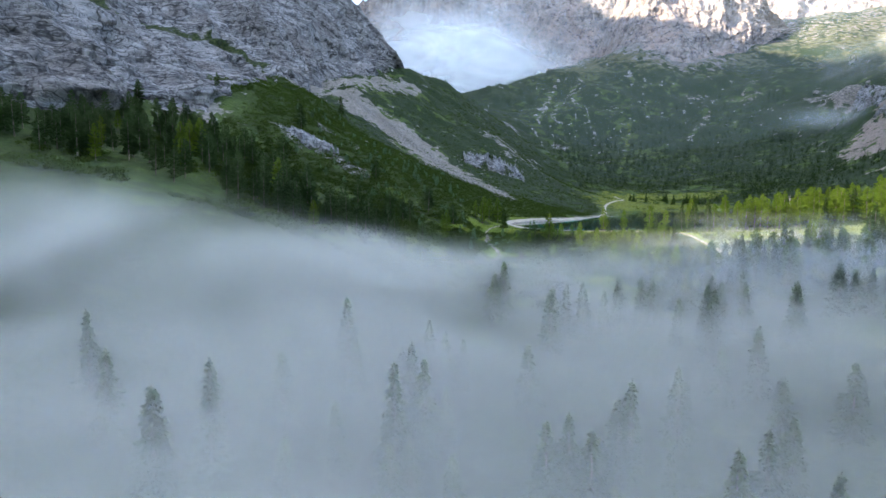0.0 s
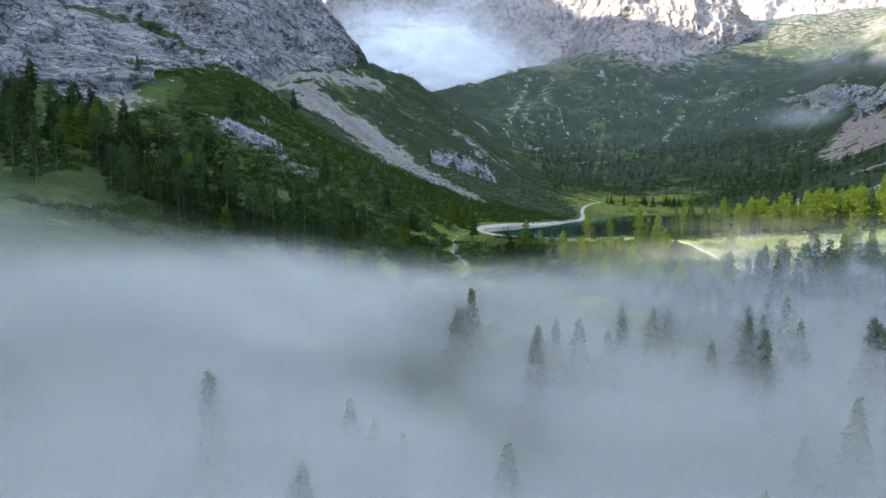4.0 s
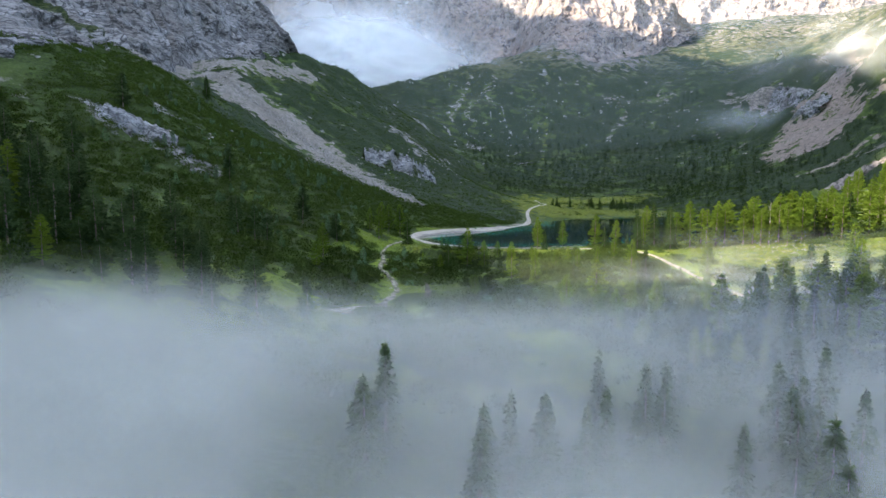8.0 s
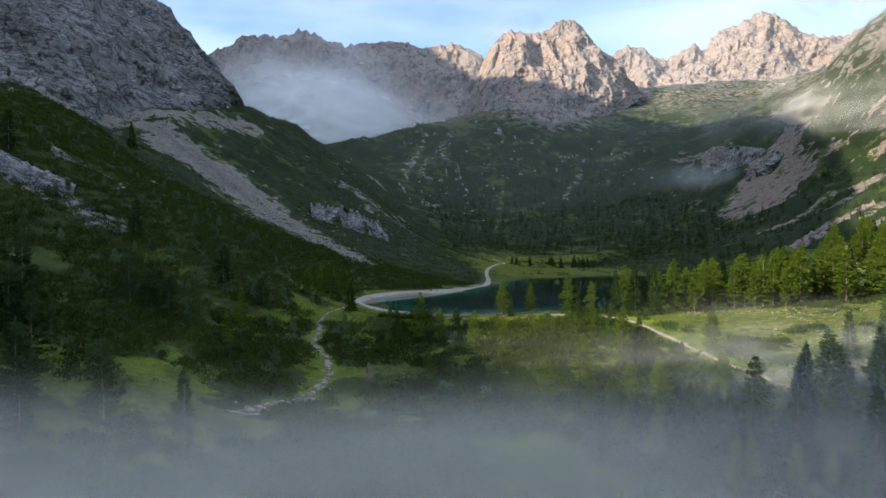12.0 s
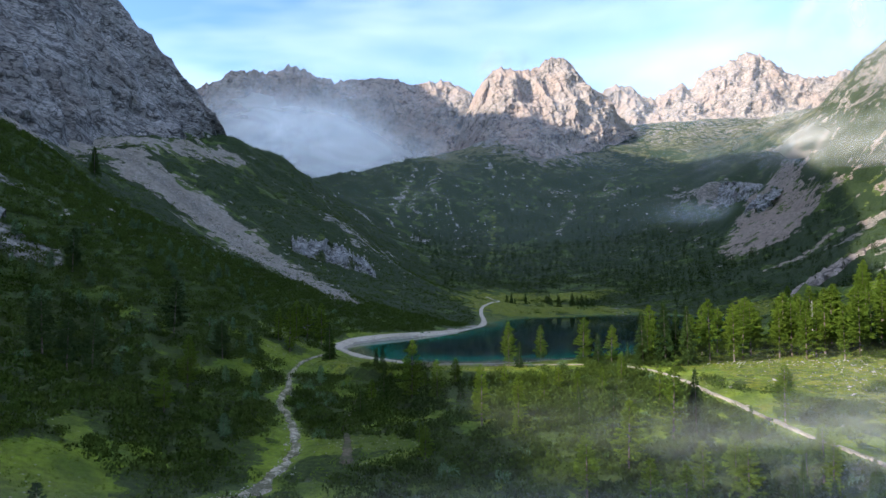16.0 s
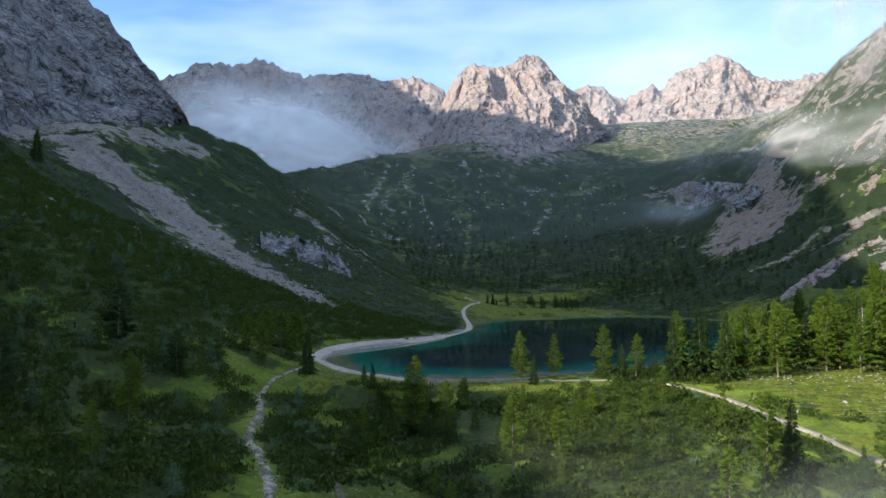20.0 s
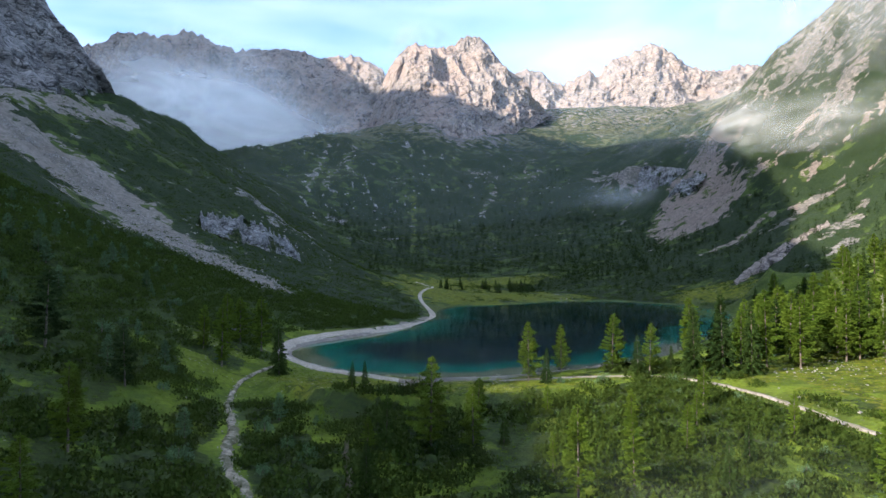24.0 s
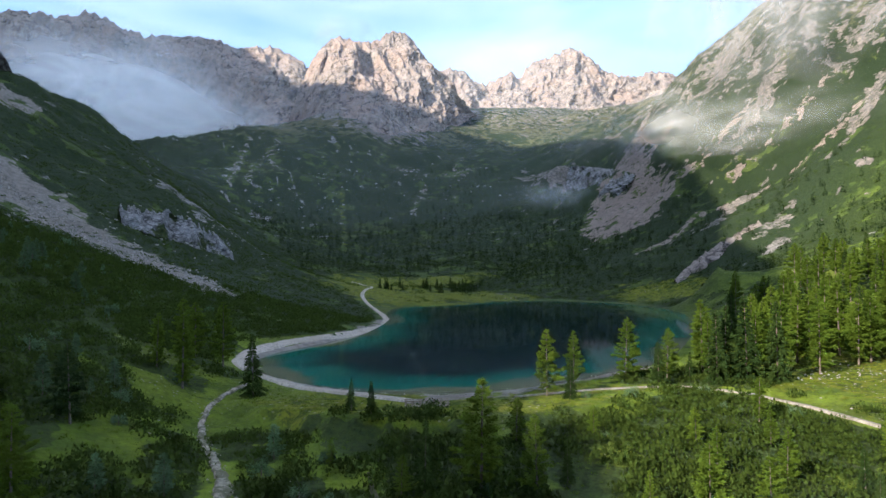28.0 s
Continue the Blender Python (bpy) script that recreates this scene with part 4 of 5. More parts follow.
def shrub(name, seed, size, material):
    rng = np.random.default_rng(seed)
    top = new(name, None)
    n = 700
    v = rng.normal(size=(n, 3))
    v /= np.linalg.norm(v, axis=1)[:, None]
    v[:, 2] = np.abs(v[:, 2])
    lump = 0.75 + 0.35 * np.sin(v[:, 0] * 4 + seed) * np.cos(v[:, 1] * 5) + rng.normal(0, 0.08, n)
    c = v * (size * rng.uniform(0.45, 1.0, n) ** 0.5 * lump)[:, None] * np.array([1, 1, 1.25])
    co, fc = blades(rng, c, v, rng.uniform(0.25, 0.5, n) * size * 0.45, rng.uniform(0.15, 0.3, n) * size * 0.4)
    part("foliage", raw_mesh(bpy.data.meshes.new("foliage"), co, fc, material), top)
    co, fc = tube([(0, 0, -0.4), (0.05, 0.02, size * 0.5), (0.02, 0.06, size)], [0.09, 0.06, 0.02], 5)
    part("stem", raw_mesh(bpy.data.meshes.new("stem"), np.array(co), np.array(fc), BARK), top)
    return top


def dead_tree(seed, tall):
    rng = np.random.default_rng(seed)
    top = new("dead_tree", None)
    co, fc = tube([(0, 0, -0.5), (0.05, 0, tall * 0.5), (0.1, 0.05, tall)], [0.22, 0.13, 0.03])
    part("trunk", raw_mesh(bpy.data.meshes.new("trunk"), np.array(co), np.array(fc), DEAD, True), top)
    for z in np.linspace(tall * 0.22, tall * 0.97, 60):
        a, r = rng.uniform(0, 6.28), 2.0 * (1 - z / tall) + 0.5
        co, fc = tube([(0.05, 0, z), (math.cos(a) * r * 0.6, math.sin(a) * r * 0.6, z - 0.2), (math.cos(a) * r, math.sin(a) * r, z - 0.1 * r - 0.3)], [0.05, 0.035, 0.012], 3)
        part("branch", raw_mesh(bpy.data.meshes.new("branch"), np.array(co), np.array(fc), DEAD), top)
    return top


SPRUCES = [conifer("spruce", 100 + k, 14.0, (2.9, 2.4, 3.2, 2.7)[k], "spruce") for k in range(4)]
FOG_SPRUCES = [conifer("spruce", 120 + k, 14.0, (2.9, 2.4, 3.2, 2.7)[k], "spruce", 0.55) for k in range(4)]
LARCHES = [conifer("larch", 200 + k, 14.0, (3.4, 2.9, 3.8, 3.2)[k], "larch") for k in range(4)]
# larch-shaped trees in the needles darkened for the shaded slope
SHADE_CONIFERS = [conifer("stone_pine", 230 + k, 14.0, (3.2, 3.6)[k], "pine", 0.85) for k in range(2)]
PALE = [conifer("young_conifer", 250 + k, 14.0, (3.4, 4.0)[k], "pale", 0.35) for k in range(2)]
SHRUBS = [shrub("shrub", 300 + k, (1.5, 1.8, 1.3)[k], PALE_PINE) for k in range(3)]
used = set()


def plant(kinds, x, y, tall, group, label, category, whole=14.0):
    src = random.choice(kinds)
    z = float(height(np.array([x]), np.array([y]))[0])
    s = tall / whole
    m = Matrix.LocRotScale((x, y, z), Euler((0, 0, random.uniform(0, 6.28))), (s * random.uniform(0.9, 1.25),) * 2 + (s,))
    if src not in used:
        used.add(src)
        ob = src
        ob.matrix_basis = m
    else:
        ob = copy_thing(src, pose(0, 0, 0))
        ob.matrix_basis = m
    return tagged(ob, label, category, group)


LIT_LARCH = "yellow-green larch catching the morning sun"
DARK_SPRUCE = "dark green spruce with drooping branches"
# single trees round the lake and the meadow: place and height
for x, y, tall in [(90.5, -264.5, 13.8), (118, -259, 14.5), (125, -265, 12.2), (137, -267, 14.6), (64.4, -324.3, 12.6), (71.8, -326.2, 10.0), (60, -301, 10.9), (54.5, -296, 15.3), (97, -343, 14.9), (82, -353, 11.9), (122, -343, 11.9), (71, -360, 10.1), (76, -370, 9.2), (104, -368, 7.7), (105, -372, 10.1),
                   (96, -362, 8), (2, -296, 12.3), (0, -278, 7.4), (170, -268, 19), (186, -270, 20), (193, -262, 20), (160, -262, 17), (200, -276, 21),
                   (206, -288, 20), (176, -290, 15), (158, -281, 16), (165, -276, 17),
                   (178, -282, 18), (150, -270, 15), (104, -257, 12)]:
    plant(LARCHES, x, y, tall, "larches by the lake", LIT_LARCH, "tree")
for x, y, tall in [(24, -236, 14.5), (35, -216, 15.5), (26, -219, 14), (30, -208, 13), (20, -228, 11)]:
    plant(LARCHES, x, y, tall, "larches in the shade", "shaded green larch with loose open crown", "tree")
for x, y, tall in [(37, -238, 12.5), (129, -268, 6.5), (102, -343, 13.3), (137, -277, 20), (142, -281, 18), (119, -268, 10), (50, -259, 5.7), (51, -266, 6.6),
                   (48, -292, 10), (92, -270, 8), (-89, -57, 16), (131, -274, 17), (66, -300, 6)]:
    plant(SPRUCES, x, y, tall, "spruces by the lake", DARK_SPRUCE, "tree")
# trees that stand in the fog
for x, y in [(15, -441), (18, -435), (30, -448), (35, -443), (39, -446), (45, -445), (50, -440), (59, -434), (62, -434), (78, -439), (87, -431), (88, -436), (70, -454), (76, -450), (69, -461),
             (82, -451), (63, -453), (28, -457), (65, -468), (90, -462)]:
    plant(FOG_SPRUCES, x, y, random.uniform(13.5, 17.5), "spruces in the fog", "dim spruce rising out of the fog", "tree")
for x, y in [(55, -424), (72, -450), (79, -443), (92, -458), (112, -444), (117, -443), (67, -489), (43, -508), (53, -528), (46, -534), (39, -539), (50, -544), (73, -511), (15, -532), (19, -528),
             (21, -534), (31, -519), (-7, -531), (-3, -521), (-35, -547), (-32, -536)]:
    plant(FOG_SPRUCES, x, y, random.uniform(13.5, 17.5), "spruces in the fog", "dim spruce rising out of the fog", "tree")
rng_fog = np.random.default_rng(19)
for x, y in zip(rng_fog.uniform(-110, 95, 55), rng_fog.uniform(-590, -490, 55)):
    plant(FOG_SPRUCES, float(x), float(y), random.uniform(9, 14), "spruces in the fog", "faint spruce sunk deep in the fog", "tree")
tagged(dead_tree(7, 17), "bare grey dead conifer with broken twigs", "tree").matrix_basis = pose(184, -284, float(height([184.0], [-284.0])[0]))


def scatter(n, x0, x1, y0, y1, gap, keep, seed):
    """Random places in a rectangle, at least gap apart, where keep(x, y, chance) holds."""
    rng = np.random.default_rng(seed)
    xs, ys, chance = rng.uniform(x0, x1, n * 12), rng.uniform(y0, y1, n * 12), rng.random(n * 12)
    fits = keep(xs, ys, chance)
    got = []
    for x, y in zip(xs[fits].tolist(), ys[fits].tolist()):
        if all((x - a) ** 2 + (y - b) ** 2 > gap * gap for a, b in got):
            got.append((x, y))
            if len(got) == n:
                break
    return got


def clear_of(x, y, margin=6.0):
    ok = (in_lake(x, y) < -margin) & (scree_mask(x, y) < 0.4)
    for line in (TRAIL, ROAD, SHORE_PATH):
        ok &= off_line(x, y, line)[0] > 3.5
    return ok


def right_wood(x, y, chance):
    edge = np.interp(y, (-430, -360, -310, -285, -262, -240, -180), (150, 185, 190, 160, 140, 178, 260))
    return (x > edge) & clear_of(x, y) & (chance < 0.35 + 0.65 * smooth(x, edge, edge + 18))


for x, y in scatter(215, 138, 330, -420, -175, 5.0, right_wood, 5):
    if random.random() < 0.62:
        plant(LARCHES, x, y, random.uniform(13, 21), "wood beside the meadow", "tall larch in a sunlit wood", "tree")
    else:
        plant(SPRUCES, x, y, random.uniform(11, 19), "wood beside the meadow", "dark spruce among larches", "tree")
def fog_wood(x, y, chance):
    edge = np.interp(y, (-560, -460, -410, -385, -362), (140, 118, 112, 122, 140))
    return (x > edge) & (off_line(x, y, ROAD)[0] > 3.5) & (chance < 0.85)


for x, y in scatter(125, 105, 250, -560, -362, 5.5, fog_wood, 6):
    plant(SPRUCES if random.random() < 0.55 else LARCHES, x, y, random.uniform(11, 18), "wood beside the fog", "conifer standing at the edge of the fog", "tree")
for x, y in scatter(20, 98, 142, -416, -387, 4.5, lambda x, y, c: off_line(x, y, ROAD)[0] > 3.0, 29):
    plant(LARCHES if random.random() < 0.6 else SPRUCES, x, y, random.uniform(14, 18.5), "wood beside the fog", "tall conifer standing at the edge of the fog", "tree")
for x, y in scatter(26, 78, 128, -408, -366, 5.0, lambda x, y, c: off_line(x, y, ROAD)[0] > 3.0, 27):
    plant(LARCHES if random.random() < 0.7 else SPRUCES, x, y, random.uniform(6, 10.5), "wood beside the fog", "young larch at the edge of the fog", "tree")
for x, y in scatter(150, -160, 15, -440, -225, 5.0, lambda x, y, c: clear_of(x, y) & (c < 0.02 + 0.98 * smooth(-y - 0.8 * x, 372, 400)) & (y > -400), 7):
    plant(LARCHES if random.random() < 0.08 else SHADE_CONIFERS, x, y, random.uniform(9, 17), "trees on the shaded slope", "conifer on the shaded scrubby slope", "tree")
for x, y in scatter(16, 34, 112, -352, -284, 8, lambda x, y, c: clear_of(x, y), 21):
    plant(LARCHES if random.random() < 0.7 else SPRUCES, x, y, random.uniform(4, 8), "trees before the lake", "young conifer among dwarf pines before the lake", "tree")
for x, y in scatter(90, -95, 12, -275, -110, 5, lambda x, y, c: clear_of(x, y), 23):
    plant(PALE, x, y, random.uniform(2.5, 6.5), "young pale conifers on the slope", "young blue-grey conifer standing in dwarf pine", "tree")
for x, y, tall in [(9, -284, 5), (16.5, -283, 5.5), (33, -271, 5.5), (13, -323, 5), (12, -245, 6), (6, -237, 5), (-12, -300, 5), (-20, -285, 6)]:
    plant(PALE, x, y, tall, "young pale conifers on the slope", "young blue-grey conifer standing in dwarf pine", "tree")
for x, y, tall in [(40, -277, 4), (45, -291, 5.5), (60, -284, 5), (92, -300, 6), (84, -310, 7)]:
    plant(LARCHES, x, y, tall, "larches by the lake", "small yellow-green larch among dwarf pines", "tree")
for x, y in scatter(60, -70, 45, -310, -90, 6, lambda x, y, c: clear_of(x, y), 8):
    plant(SHRUBS, x, y, random.uniform(1.6, 3.4), "grey-green shrubs on the slope", "pale grey-green willow shrub among dwarf pines", "shrub", 2.2)
for x, y, tall in [(86, -146, 2.0), (97, -133, 1.6), (90, -143, 1.2), (110, -118, 1.3)]:
    plant(SHRUBS, x, y, tall, "shrubs by the lake", "dark shrub on the gravel shore", "shrub", 2.2)
for x, y in scatter(26, 25, 120, -400, -255, 7, lambda x, y, c: clear_of(x, y), 9):
    plant(SHRUBS, x, y, random.uniform(1.3, 2.6), "shrubs by the lake", "grey-green shrub between dwarf pines", "shrub", 2.2)
for x, y in scatter(18, 248, 292, 78, 112, 3, lambda x, y, c: clear_of(x, y), 10) + scatter(6, 212, 240, 95, 125, 4, lambda x, y, c: clear_of(x, y), 12):
    plant(SPRUCES, x, y, random.uniform(5, 11), "trees at the far shore", "small dark spruce at the far shore", "tree")


def thicket(name, places, sizes, leaves, seed, material, label):
    """One mass of low dwarf-pine bushes: each bush a fan of upturned shoots."""
    rng = np.random.default_rng(seed)
    n = len(places)
    z = height(places[:, 0], places[:, 1])
    v = rng.normal(size=(n, leaves, 3))
    v[..., 2] = np.abs(v[..., 2]) * 0.8 + 0.15
    v /= np.linalg.norm(v, axis=2)[..., None]
    r = sizes[:, None] * rng.uniform(0.2, 1.0, (n, leaves)) ** 0.45
    c = np.stack([places[:, 0], places[:, 1], z - 0.15], -1)[:, None] + v * r[..., None] * np.array([1.0, 1.0, 0.72])
    up = np.array([0, 0, 1.0]) - v * v[..., 2:] + 0.45 * v + 0.3 * rng.normal(size=v.shape)
    up /= np.linalg.norm(up, axis=2)[..., None]
    l = (sizes[:, None] ** 0.6 * rng.uniform(0.22, 0.48, (n, leaves))).ravel()
    co, fc = blades(rng, c.reshape(-1, 3), up.reshape(-1, 3), l, l * rng.uniform(0.5, 0.9, len(l)), v.reshape(-1, 3))
    return tagged(new(name, raw_mesh(bpy.data.meshes.new(name), co, fc, material)), label, "scrub", kind="stuff")


def bush_places(n, x0, x1, y0, y1, seed, bias=0.0):
    rng = np.random.default_rng(seed)
    p = np.stack([rng.uniform(x0, x1, n * 3), rng.uniform(y0, y1, n * 3)], -1)
    d = scrub_mask(p[:, 0], p[:, 1], base_height(p[:, 0], p[:, 1]))
    d = d + 0.9 * (fbm(p[:, 0] / 9, p[:, 1] / 9, 3, 0.5, 77) - 0.5) + bias
    return p[(d > 0.50) & (in_lake(p[:, 0], p[:, 1]) < -3)][:n]


def far_wood(name, places, talls, seed, label):
    """A distant stand of small spruces: each a slim stem and a tapering crown of sprays."""
    rng = np.random.default_rng(seed)
    n, k = len(places), 46
    z = height(places[:, 0], places[:, 1])
    u = rng.uniform(0.05, 1.0, (n, k))
    a = rng.uniform(0, 6.28, (n, k))
    r = talls[:, None] * 0.17 * (1 - u) ** 0.8 * rng.uniform(0.2, 0.8, (n, k))
    c = np.stack([places[:, :1] + r * np.cos(a), places[:, 1:] + r * np.sin(a), z[:, None] + u * talls[:, None]], -1)
    w = np.stack([np.cos(a), np.sin(a), np.full_like(a, -0.25) + 1.2 * u ** 3], -1)
    w /= np.linalg.norm(w, axis=2)[..., None]
    l = (talls[:, None] * (0.05 + 0.11 * (1 - u))).ravel()
    co, fc = blades(rng, c.reshape(-1, 3), w.reshape(-1, 3), l, l * 0.7)
    return tagged(new(name, raw_mesh(bpy.data.meshes.new(name), co, fc, FAR_SPRUCE)), label, "trees", kind="stuff")


def wood_places(n, x0, x1, y0, y1, seed):
    rng = np.random.default_rng(seed)
    p = np.stack([rng.uniform(x0, x1, n * 8), rng.uniform(y0, y1, n * 8)], -1)
    x, y = p.T
    z = base_height(x, y)
    d = 0.50 * (fbm(x / 55, y / 55, 3, 0.5, 51)) + 0.35 * (1 - smooth(z, 60, 150)) - meadow_mask(x, y) - scree_mask(x, y) + 0.35 * rng.random(n * 8)
    return p[(d > 0.52) & (in_lake(x, y) < -10) & (z > 3)][:n]


woods = wood_places(1500, 180, 680, 90, 640, 61)
far_wood("headwall_wood", woods, np.random.default_rng(6).uniform(5, 12, len(woods)), 62, "small dark spruces scattered over the lower headwall")
flank = wood_places(420, 340, 560, -200, 200, 63)
far_wood("flank_wood", flank, np.random.default_rng(7).uniform(5, 11, len(flank)), 64, "dark spruces along the foot of the flank")

near = bush_places(13500, -150, 230, -420, -90, 11)
thicket("dwarf_pine_scrub", near, np.random.default_rng(1).uniform(1.1, 3.2, len(near)), 50, 12, PINE, "dense dark green dwarf pine covering the near slopes")
mid = bush_places(11000, -140, 420, -120, 420, 13)
thicket("slope_scrub", mid, np.random.default_rng(2).uniform(1.3, 3.6, len(mid)), 18, 14, PINE, "dwarf pine thickets on the middle slopes")
high = bush_places(15000, 60, 800, 120, 900, 15)
thicket("headwall_scrub", high, np.random.default_rng(3).uniform(1.5, 4.6, len(high)), 12, 16, PINE, "patchy dwarf pine on the valley headwall")
side = bush_places(9500, 230, 900, -400, 420, 17)
thicket("flank_scrub", side, np.random.default_rng(4).uniform(2.0, 4.6, len(side)), 13, 18, PINE, "dwarf pine patches on the steep sunlit flank")

rng_scree = np.random.default_rng(83)
dots = np.array(LEFT_SCREE)[rng_scree.integers(3, 7, 70)] + rng_scree.normal(0, 1, (70, 2)) * np.array([13, 15])
thicket("scree_scrub", dots, rng_scree.uniform(0.9, 2.2, len(dots)), 40, 84, PINE, "dark dwarf pine cushions dotting the lower scree")

rng_grass = np.random.default_rng(81)
tufts = np.stack([rng_grass.uniform(-100, 210, 30000), rng_grass.uniform(-385, -170, 30000)], -1)
bare = (scrub_mask(tufts[:, 0], tufts[:, 1], base_height(tufts[:, 0], tufts[:, 1])) < 0.62) & clear_of(tufts[:, 0], tufts[:, 1], 2.0)
tufts = tufts[bare][:15000]
thicket("tussock_grass", tufts, rng_grass.uniform(0.25, 0.75, len(tufts)), 9, 82, TUSSOCK, "yellow-green tussock grass between the dwarf pines")


# ---------------------------------------------------------------- bridge, boulders and small things
def block(name, size, at, material, parent, turn=0.0, label=""):
    bm = bmesh.new()
    bmesh.ops.create_cube(bm, size=1.0)
    bmesh.ops.scale(bm, vec=size, verts=bm.verts)
    bmesh.ops.bevel(bm, geom=bm.edges[:], offset=min(size) * 0.12, segments=1, affect="EDGES")
    me = bpy.data.meshes.new(name)
    bm.to_mesh(me)
    bm.free()
    me.materials.append(material)
    ob = part(name, me, parent, label)
    ob.location, ob.rotation_euler = at, (0, 0, radians(turn))
    return ob


def footbridge(x, y, z, turn, long):
    top = tagged(new("footbridge", None), "low weathered timber footbridge with railings over the outlet", "bridge")
    for side in (-0.75, 0.75):
        block("beam", (long, 0.22, 0.28), (0, side * 0.8, 0.25), TIMBER, top)
        for k in range(7):
            block("post", (0.14, 0.14, 1.25), (-long / 2 + 0.3 + k * (long - 0.6) / 6, side, 0.85), TIMBER, top)
        block("handrail", (long, 0.12, 0.14), (0, side, 1.50), TIMBER, top)
        block("rail", (long, 0.06, 0.14), (0, side, 1.0), TIMBER, top)
    for k in range(int(long / 0.34)):
        block("plank", (0.30, 1.7, 0.07), (-long / 2 + 0.17 + k * 0.34, 0, 0.44), TIMBER, top)
    for k in (-1, 1):
        block("footing", (0.8, 1.9, 1.3), (k * (long / 2 - 0.3), 0, -0.5), STONE, top)
    top.matrix_basis = pose(x, y, z, 0, 0, turn)
    return top


footbridge(64, -262, 0.3, -22, 8.5)


def boulder_mesh(seed, name="boulder"):
    rng = np.random.default_rng(seed)
    bm = bmesh.new()
    bmesh.ops.create_icosphere(bm, subdivisions=2, radius=1.0)
    cuts = rng.normal(size=(7, 3))
    cuts /= np.linalg.norm(cuts, axis=1)[:, None]
    for v in bm.verts:
        p = np.array(v.co)
        for c in cuts:
            over = p @ c - 0.72
            if over > 0:
                p = p - c * over
        v.co = p * np.array([1.0, 0.8, 0.65]) * (1 + rng.normal(0, 0.03))
    me = bpy.data.meshes.new(name)
    bm.to_mesh(me)
    bm.free()
    me.materials.append(STONE)
    return me


BOULDERS = [boulder_mesh(400 + k) for k in range(4)]


def strew(n, x0, x1, y0, y1, low, high, seed, group, label, keep):
    for x, y in scatter(n, x0, x1, y0, y1, 1.2, keep, seed):
        ob = new("boulder", random.choice(BOULDERS))
        s = random.uniform(low, high) * random.choice((0.6, 0.8, 1.0))
        ob.matrix_basis = Matrix.LocRotScale((x, y, float(height(np.array([x]), np.array([y]))[0]) + 0.02 * s), Euler((random.uniform(-0.3, 0.3), random.uniform(-0.3, 0.3), random.uniform(0, 6.3))), (s, s, s))
        tagged(ob, label, "boulder", group)


strew(70, 128, 200, -350, -272, 0.12, 0.62, 31, "boulders on the meadow", "pale limestone boulder lying in the sunlit meadow", lambda x, y, c: clear_of(x, y))
strew(45, -100, 60, -130, 90, 0.5, 1.7, 33, "boulders on the scree", "grey boulder resting on the scree slope", lambda x, y, c: scree_mask(x, y) > 0.3)
strew(16, 286, 314, 38, 78, 0.5, 1.8, 35, "boulders at the far shore", "light grey boulder at the far lake shore", lambda x, y, c: np.abs(in_lake(x, y) + 7) < 6)
strew(26, 5, 60, -365, -235, 0.15, 0.5, 37, "stones beside the trail", "weathered stone beside the eroded trail", lambda x, y, c: off_line(x, y, TRAIL)[0] < 9)


def rubble(name, line, width, n, low, high, seed, label):
    """Loose stones strewn along a path: one mass of small angular blocks."""
    rng = np.random.default_rng(seed)
    pts = dense(line, 0.5)
    k = rng.integers(0, len(pts), n)
    p = pts[k] + rng.normal(0, 1, (n, 2)) * (width * (0.3 + 0.7 * k / len(pts)))[:, None]
    z = height(p[:, 0], p[:, 1]) + 0.3
    s = rng.uniform(low, high, n) ** 1.5
    corner = np.array([(-1, -1, -1), (1, -1, -1), (1, 1, -1), (-1, 1, -1), (-0.7, -0.7, 0.6), (0.7, -0.6, 0.7), (0.6, 0.7, 0.5), (-0.7, 0.6, 0.7)])
    faces = np.array([(4, 5, 6, 7), (0, 1, 5, 4), (1, 2, 6, 5), (2, 3, 7, 6), (3, 0, 4, 7)])
    a = rng.uniform(0, 6.28, n)
    c = corner[None] * s[:, None, None] * rng.uniform(0.6, 1.2, (n, 8, 1)) * np.array([1, 0.8, 0.6])
    x = c[..., 0] * np.cos(a)[:, None] - c[..., 1] * np.sin(a)[:, None]
    y = c[..., 0] * np.sin(a)[:, None] + c[..., 1] * np.cos(a)[:, None]
    co = np.stack([x + p[:, :1], y + p[:, 1:], c[..., 2] + z[:, None]], -1).reshape(-1, 3)
    fc = (faces[None] + 8 * np.arange(n)[:, None, None]).reshape(-1, 4)
    return tagged(new(name, raw_mesh(bpy.data.meshes.new(name), co, fc, STONE)), label, "stones", kind="stuff")


rubble("trail_stones", TRAIL, 1.0, 1500, 0.08, 0.30, 41, "loose pale stones washed out along the trail")
rubble("scree_stones", LEFT_SCREE, 9.0, 1500, 0.3, 1.0, 43, "scattered grey blocks on the scree chute")
rubble("meadow_stones", [(150, -282), (172, -296), (185, -310), (165, -335), (140, -340)], 13.0, 420, 0.12, 0.45, 45, "small pale stones in the meadow turf")
rubble("beach_stones", [(42, -214), (50, -231), (66, -255), (90, -259), (118, -254)], 1.2, 260, 0.10, 0.3, 47, "small stones along the lake beach")

rubble("headwall_stones", [(200, 480), (300, 560), (420, 640), (520, 560), (600, 470), (640, 400)], 75.0, 130, 0.7, 1.8, 48, "pale blocks scattered over the headwall turf")
rubble("slope_stones", [(-60, -220), (-40, -140), (20, -20), (60, 60), (110, 160)], 26.0, 260, 0.3, 1.1, 49, "grey stones showing between the dwarf pines")

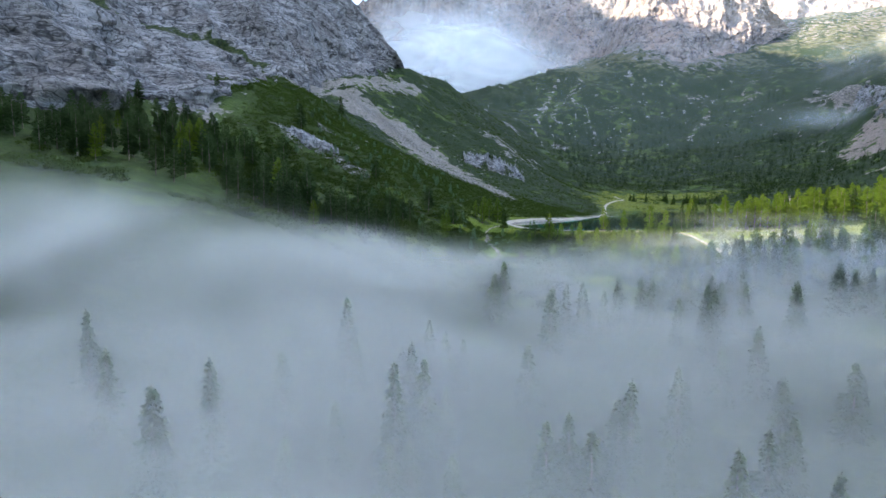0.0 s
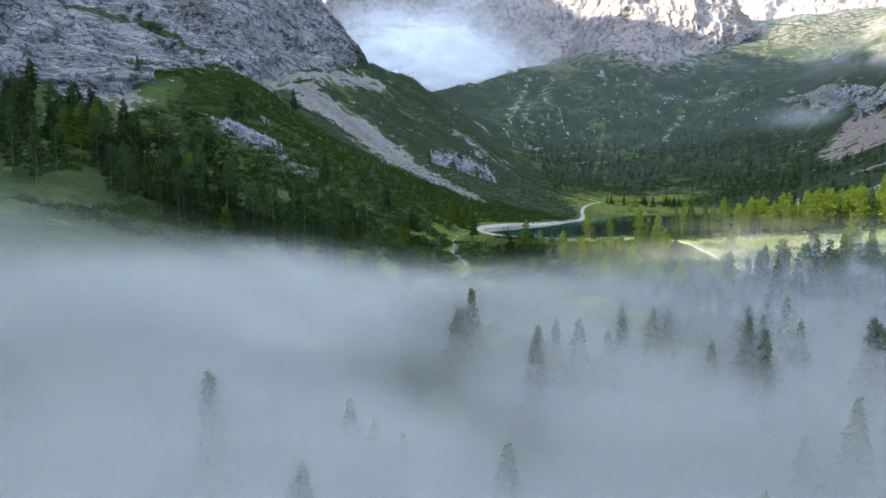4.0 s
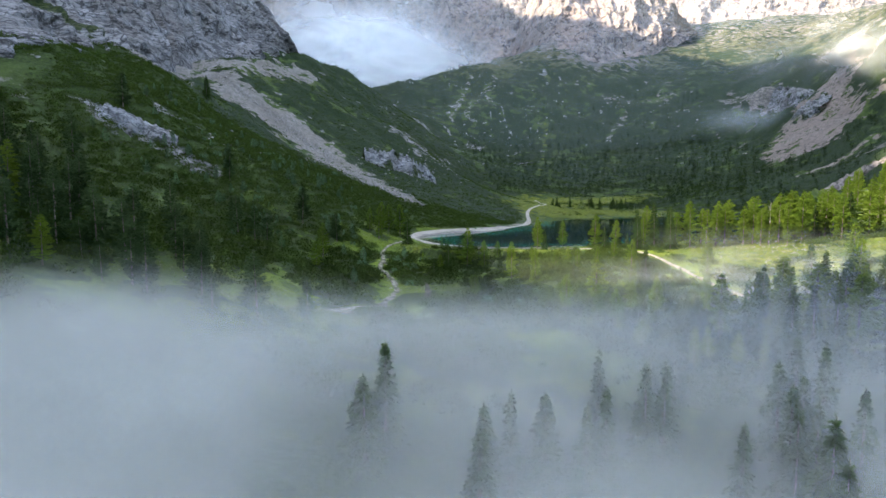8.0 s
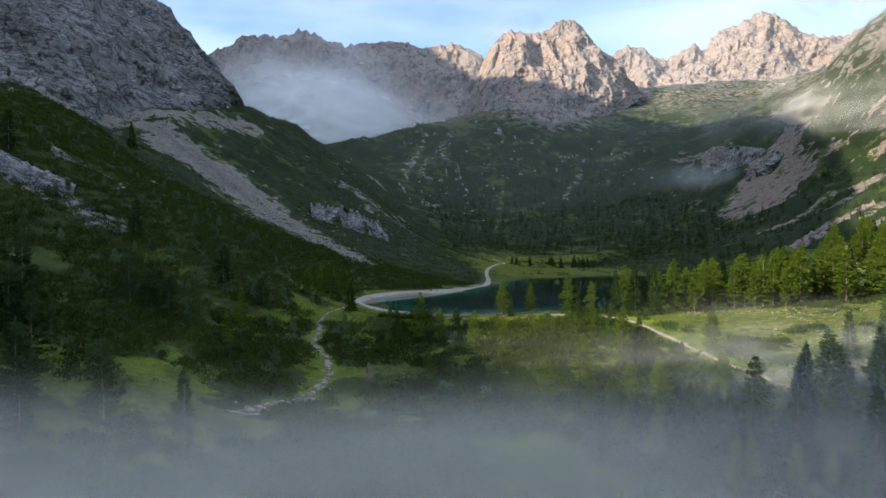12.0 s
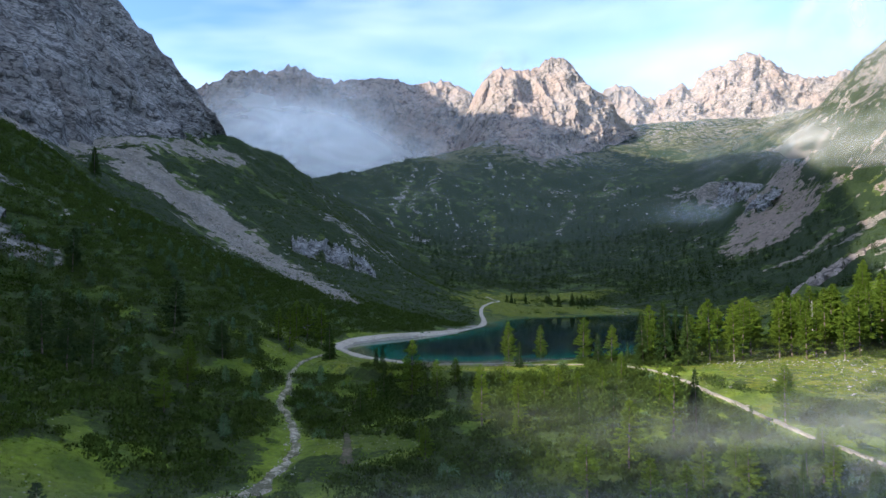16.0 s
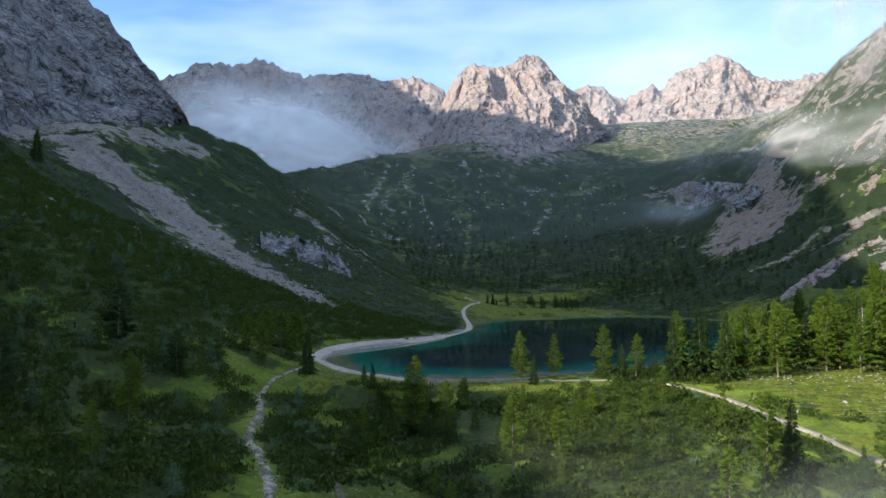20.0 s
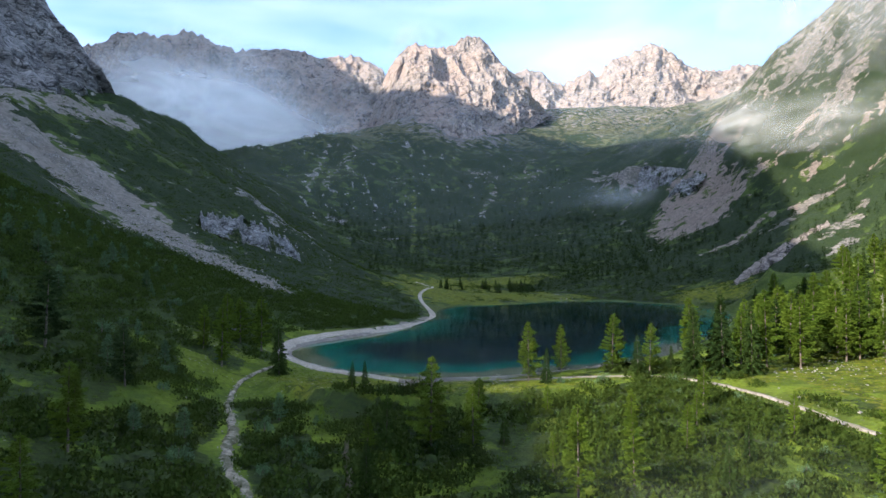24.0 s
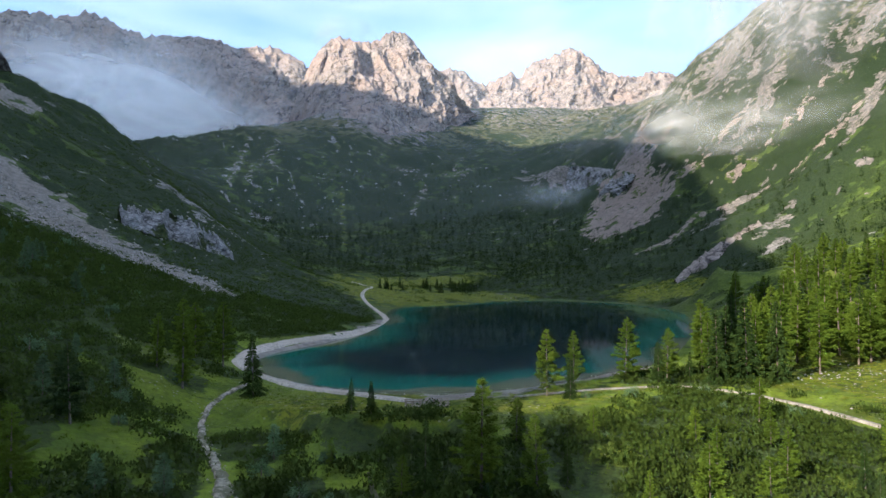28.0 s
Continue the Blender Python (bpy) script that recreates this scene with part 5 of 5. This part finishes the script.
# ---------------------------------------------------------------- fog and clouds
def fog_bank():
    fx, fy = np.meshgrid(np.arange(-330, 331, 8.0), np.arange(-800, -250, 8.0))
    top = new("fog_bank", None)
    tagged(top, "low blue-grey fog bank drifting over the drowned forest", "fog", kind="stuff")
    low = height(fx, fy)
    east = smooth(fx, 30, 95)
    for k, z in enumerate(np.arange(-24.0, 0.5, 1.9)):
        flat = z + 0.05 * np.clip(fx - 120, 0, 300) + 0.05 * np.clip(fy + 480, -200, 160) + 4 * smooth(fy, -460, -395) + 4 * smooth(-fy, 470, 530) + 6 * smooth(-fy, 455, 500) * smooth(-fx, -30, 5) + 4.5 * (fbm(fx / 90, fy / 90, 2, 0.45, 80 + k) - 0.5)
        flat = flat + (k / 12) * 2.0 * east * smooth(fy, -450, -410) * (1 - smooth(fy, -385, -350))
        hug = low - 1.5 + 1.25 * k + 2.5 * (fbm(fx / 70, fy / 70, 2, 0.45, 70 + k) - 0.5)
        left = smooth(-fx, -25, 25)
        zz = flat * (1 - left) + (flat + 4 * np.logaddexp(0, (hug - flat) / 4)) * left
        edge = fy + 4 * k * (1 - 0.35 * east) + 40 * (fbm(fx / 60, fx * 0 + k, 3, 0.5, 90) - 0.5) + 72 * smooth(-fx, -5, 55) + 24 * east
        front = (1 - smooth(edge, -385, -342)) * (1 - smooth(low, 15, 30) * smooth(-fx, 0, 40))
        clear = smooth(zz - low, 0.0, 6.0)
        right = 1 - 0.55 * smooth(fx, 35, 145)
        me = sheet("fog_layer", fx, fy, zz, MIST, {"veil": front * clear * right * (1 + 0.5 * smooth(-fx, -40, 20)) * (1.15 - 0.42 * smooth(k, 4, 15)) * (0.30 + 0.70 * smooth(fy, -560, -480))})
        ob = new("fog_layer", me)
        ob.parent = top


fog_bank()


def cloud(name, centre, wide, tall, facing, seed, layers, thick, label, material=None, bow=0.25):
    """A drifting cloud: a few bowed veils, one behind the other, that thin out towards a ragged rim."""
    top = tagged(new(name, None), label, "cloud", kind="stuff")
    u, v = np.meshgrid(np.linspace(-1, 1, 61), np.linspace(-1, 1, 31))
    a = radians(facing)
    for k in range(layers):
        depth = (k - (layers - 1) / 2) * wide * 0.16 + wide * bow * (u * u + 0.5 * v * v) + wide * 0.06 * (fbm(u * 3 + k, v * 3, 3, 0.5, seed) - 0.5)
        x = centre[0] + math.cos(a) * u * wide / 2 - math.sin(a) * depth
        y = centre[1] + math.sin(a) * u * wide / 2 + math.cos(a) * depth
        z = centre[2] + v * tall / 2 + tall * 0.15 * (fbm(u * 2 - k, v + 5, 3, 0.5, seed + 4) - 0.5)
        rim = np.hypot(u, v) + 0.5 * (fbm(u * 2.2 + 7 * k, v * 2.2, 4, 0.55, seed + 9) - 0.5)
        ob = new("veil", sheet("veil", x, y, z, material or CLOUD, {"veil": thick * (1 - smooth(rim, 0.05, 0.92))}))
        ob.parent = top


cloud("valley_cloud", (30, 1150, 290), 860, 320, 0, 11, 6, 1.15, "pale blue cloud filling the gap behind the crest")
cloud("ridge_cloud", (10, 1420, 460), 1050, 400, 0, 23, 4, 0.60, "thin mist drifting across the shaded ridge")
cloud("flank_cloud", (598, 70, 168), 430, 80, -100, 37, 5, 1.05, "white mist drifting along the sunlit flank", SUN_CLOUD, 0.03)
cloud("summit_cloud", (690, 0, 315), 520, 250, -100, 41, 4, 1.5, "bright cloud wrapped round the upper flank", SUN_CLOUD, 0.03)
cloud("cap_cloud", (600, 1222, 655), 230, 100, -10, 53, 3, 0.8, "small white cloud on the split summit", SUN_CLOUD)
cloud("slope_mist", (560, 300, 120), 210, 50, -20, 59, 2, 0.3, "faint wisp of mist before the headwall")
cloud("low_mist", (78, -352, 1), 90, 16, -15, 71, 3, 0.08, "thin wisp of mist over the near trees", WISP, 0.1)
cloud("mist_bank", (128, -426, 4), 190, 30, -8, 73, 4, 0.85, "pale mist hanging before the wood", WISP, 0.08)
# sheets added to lighten dark slopes and distant ridges as air haze would
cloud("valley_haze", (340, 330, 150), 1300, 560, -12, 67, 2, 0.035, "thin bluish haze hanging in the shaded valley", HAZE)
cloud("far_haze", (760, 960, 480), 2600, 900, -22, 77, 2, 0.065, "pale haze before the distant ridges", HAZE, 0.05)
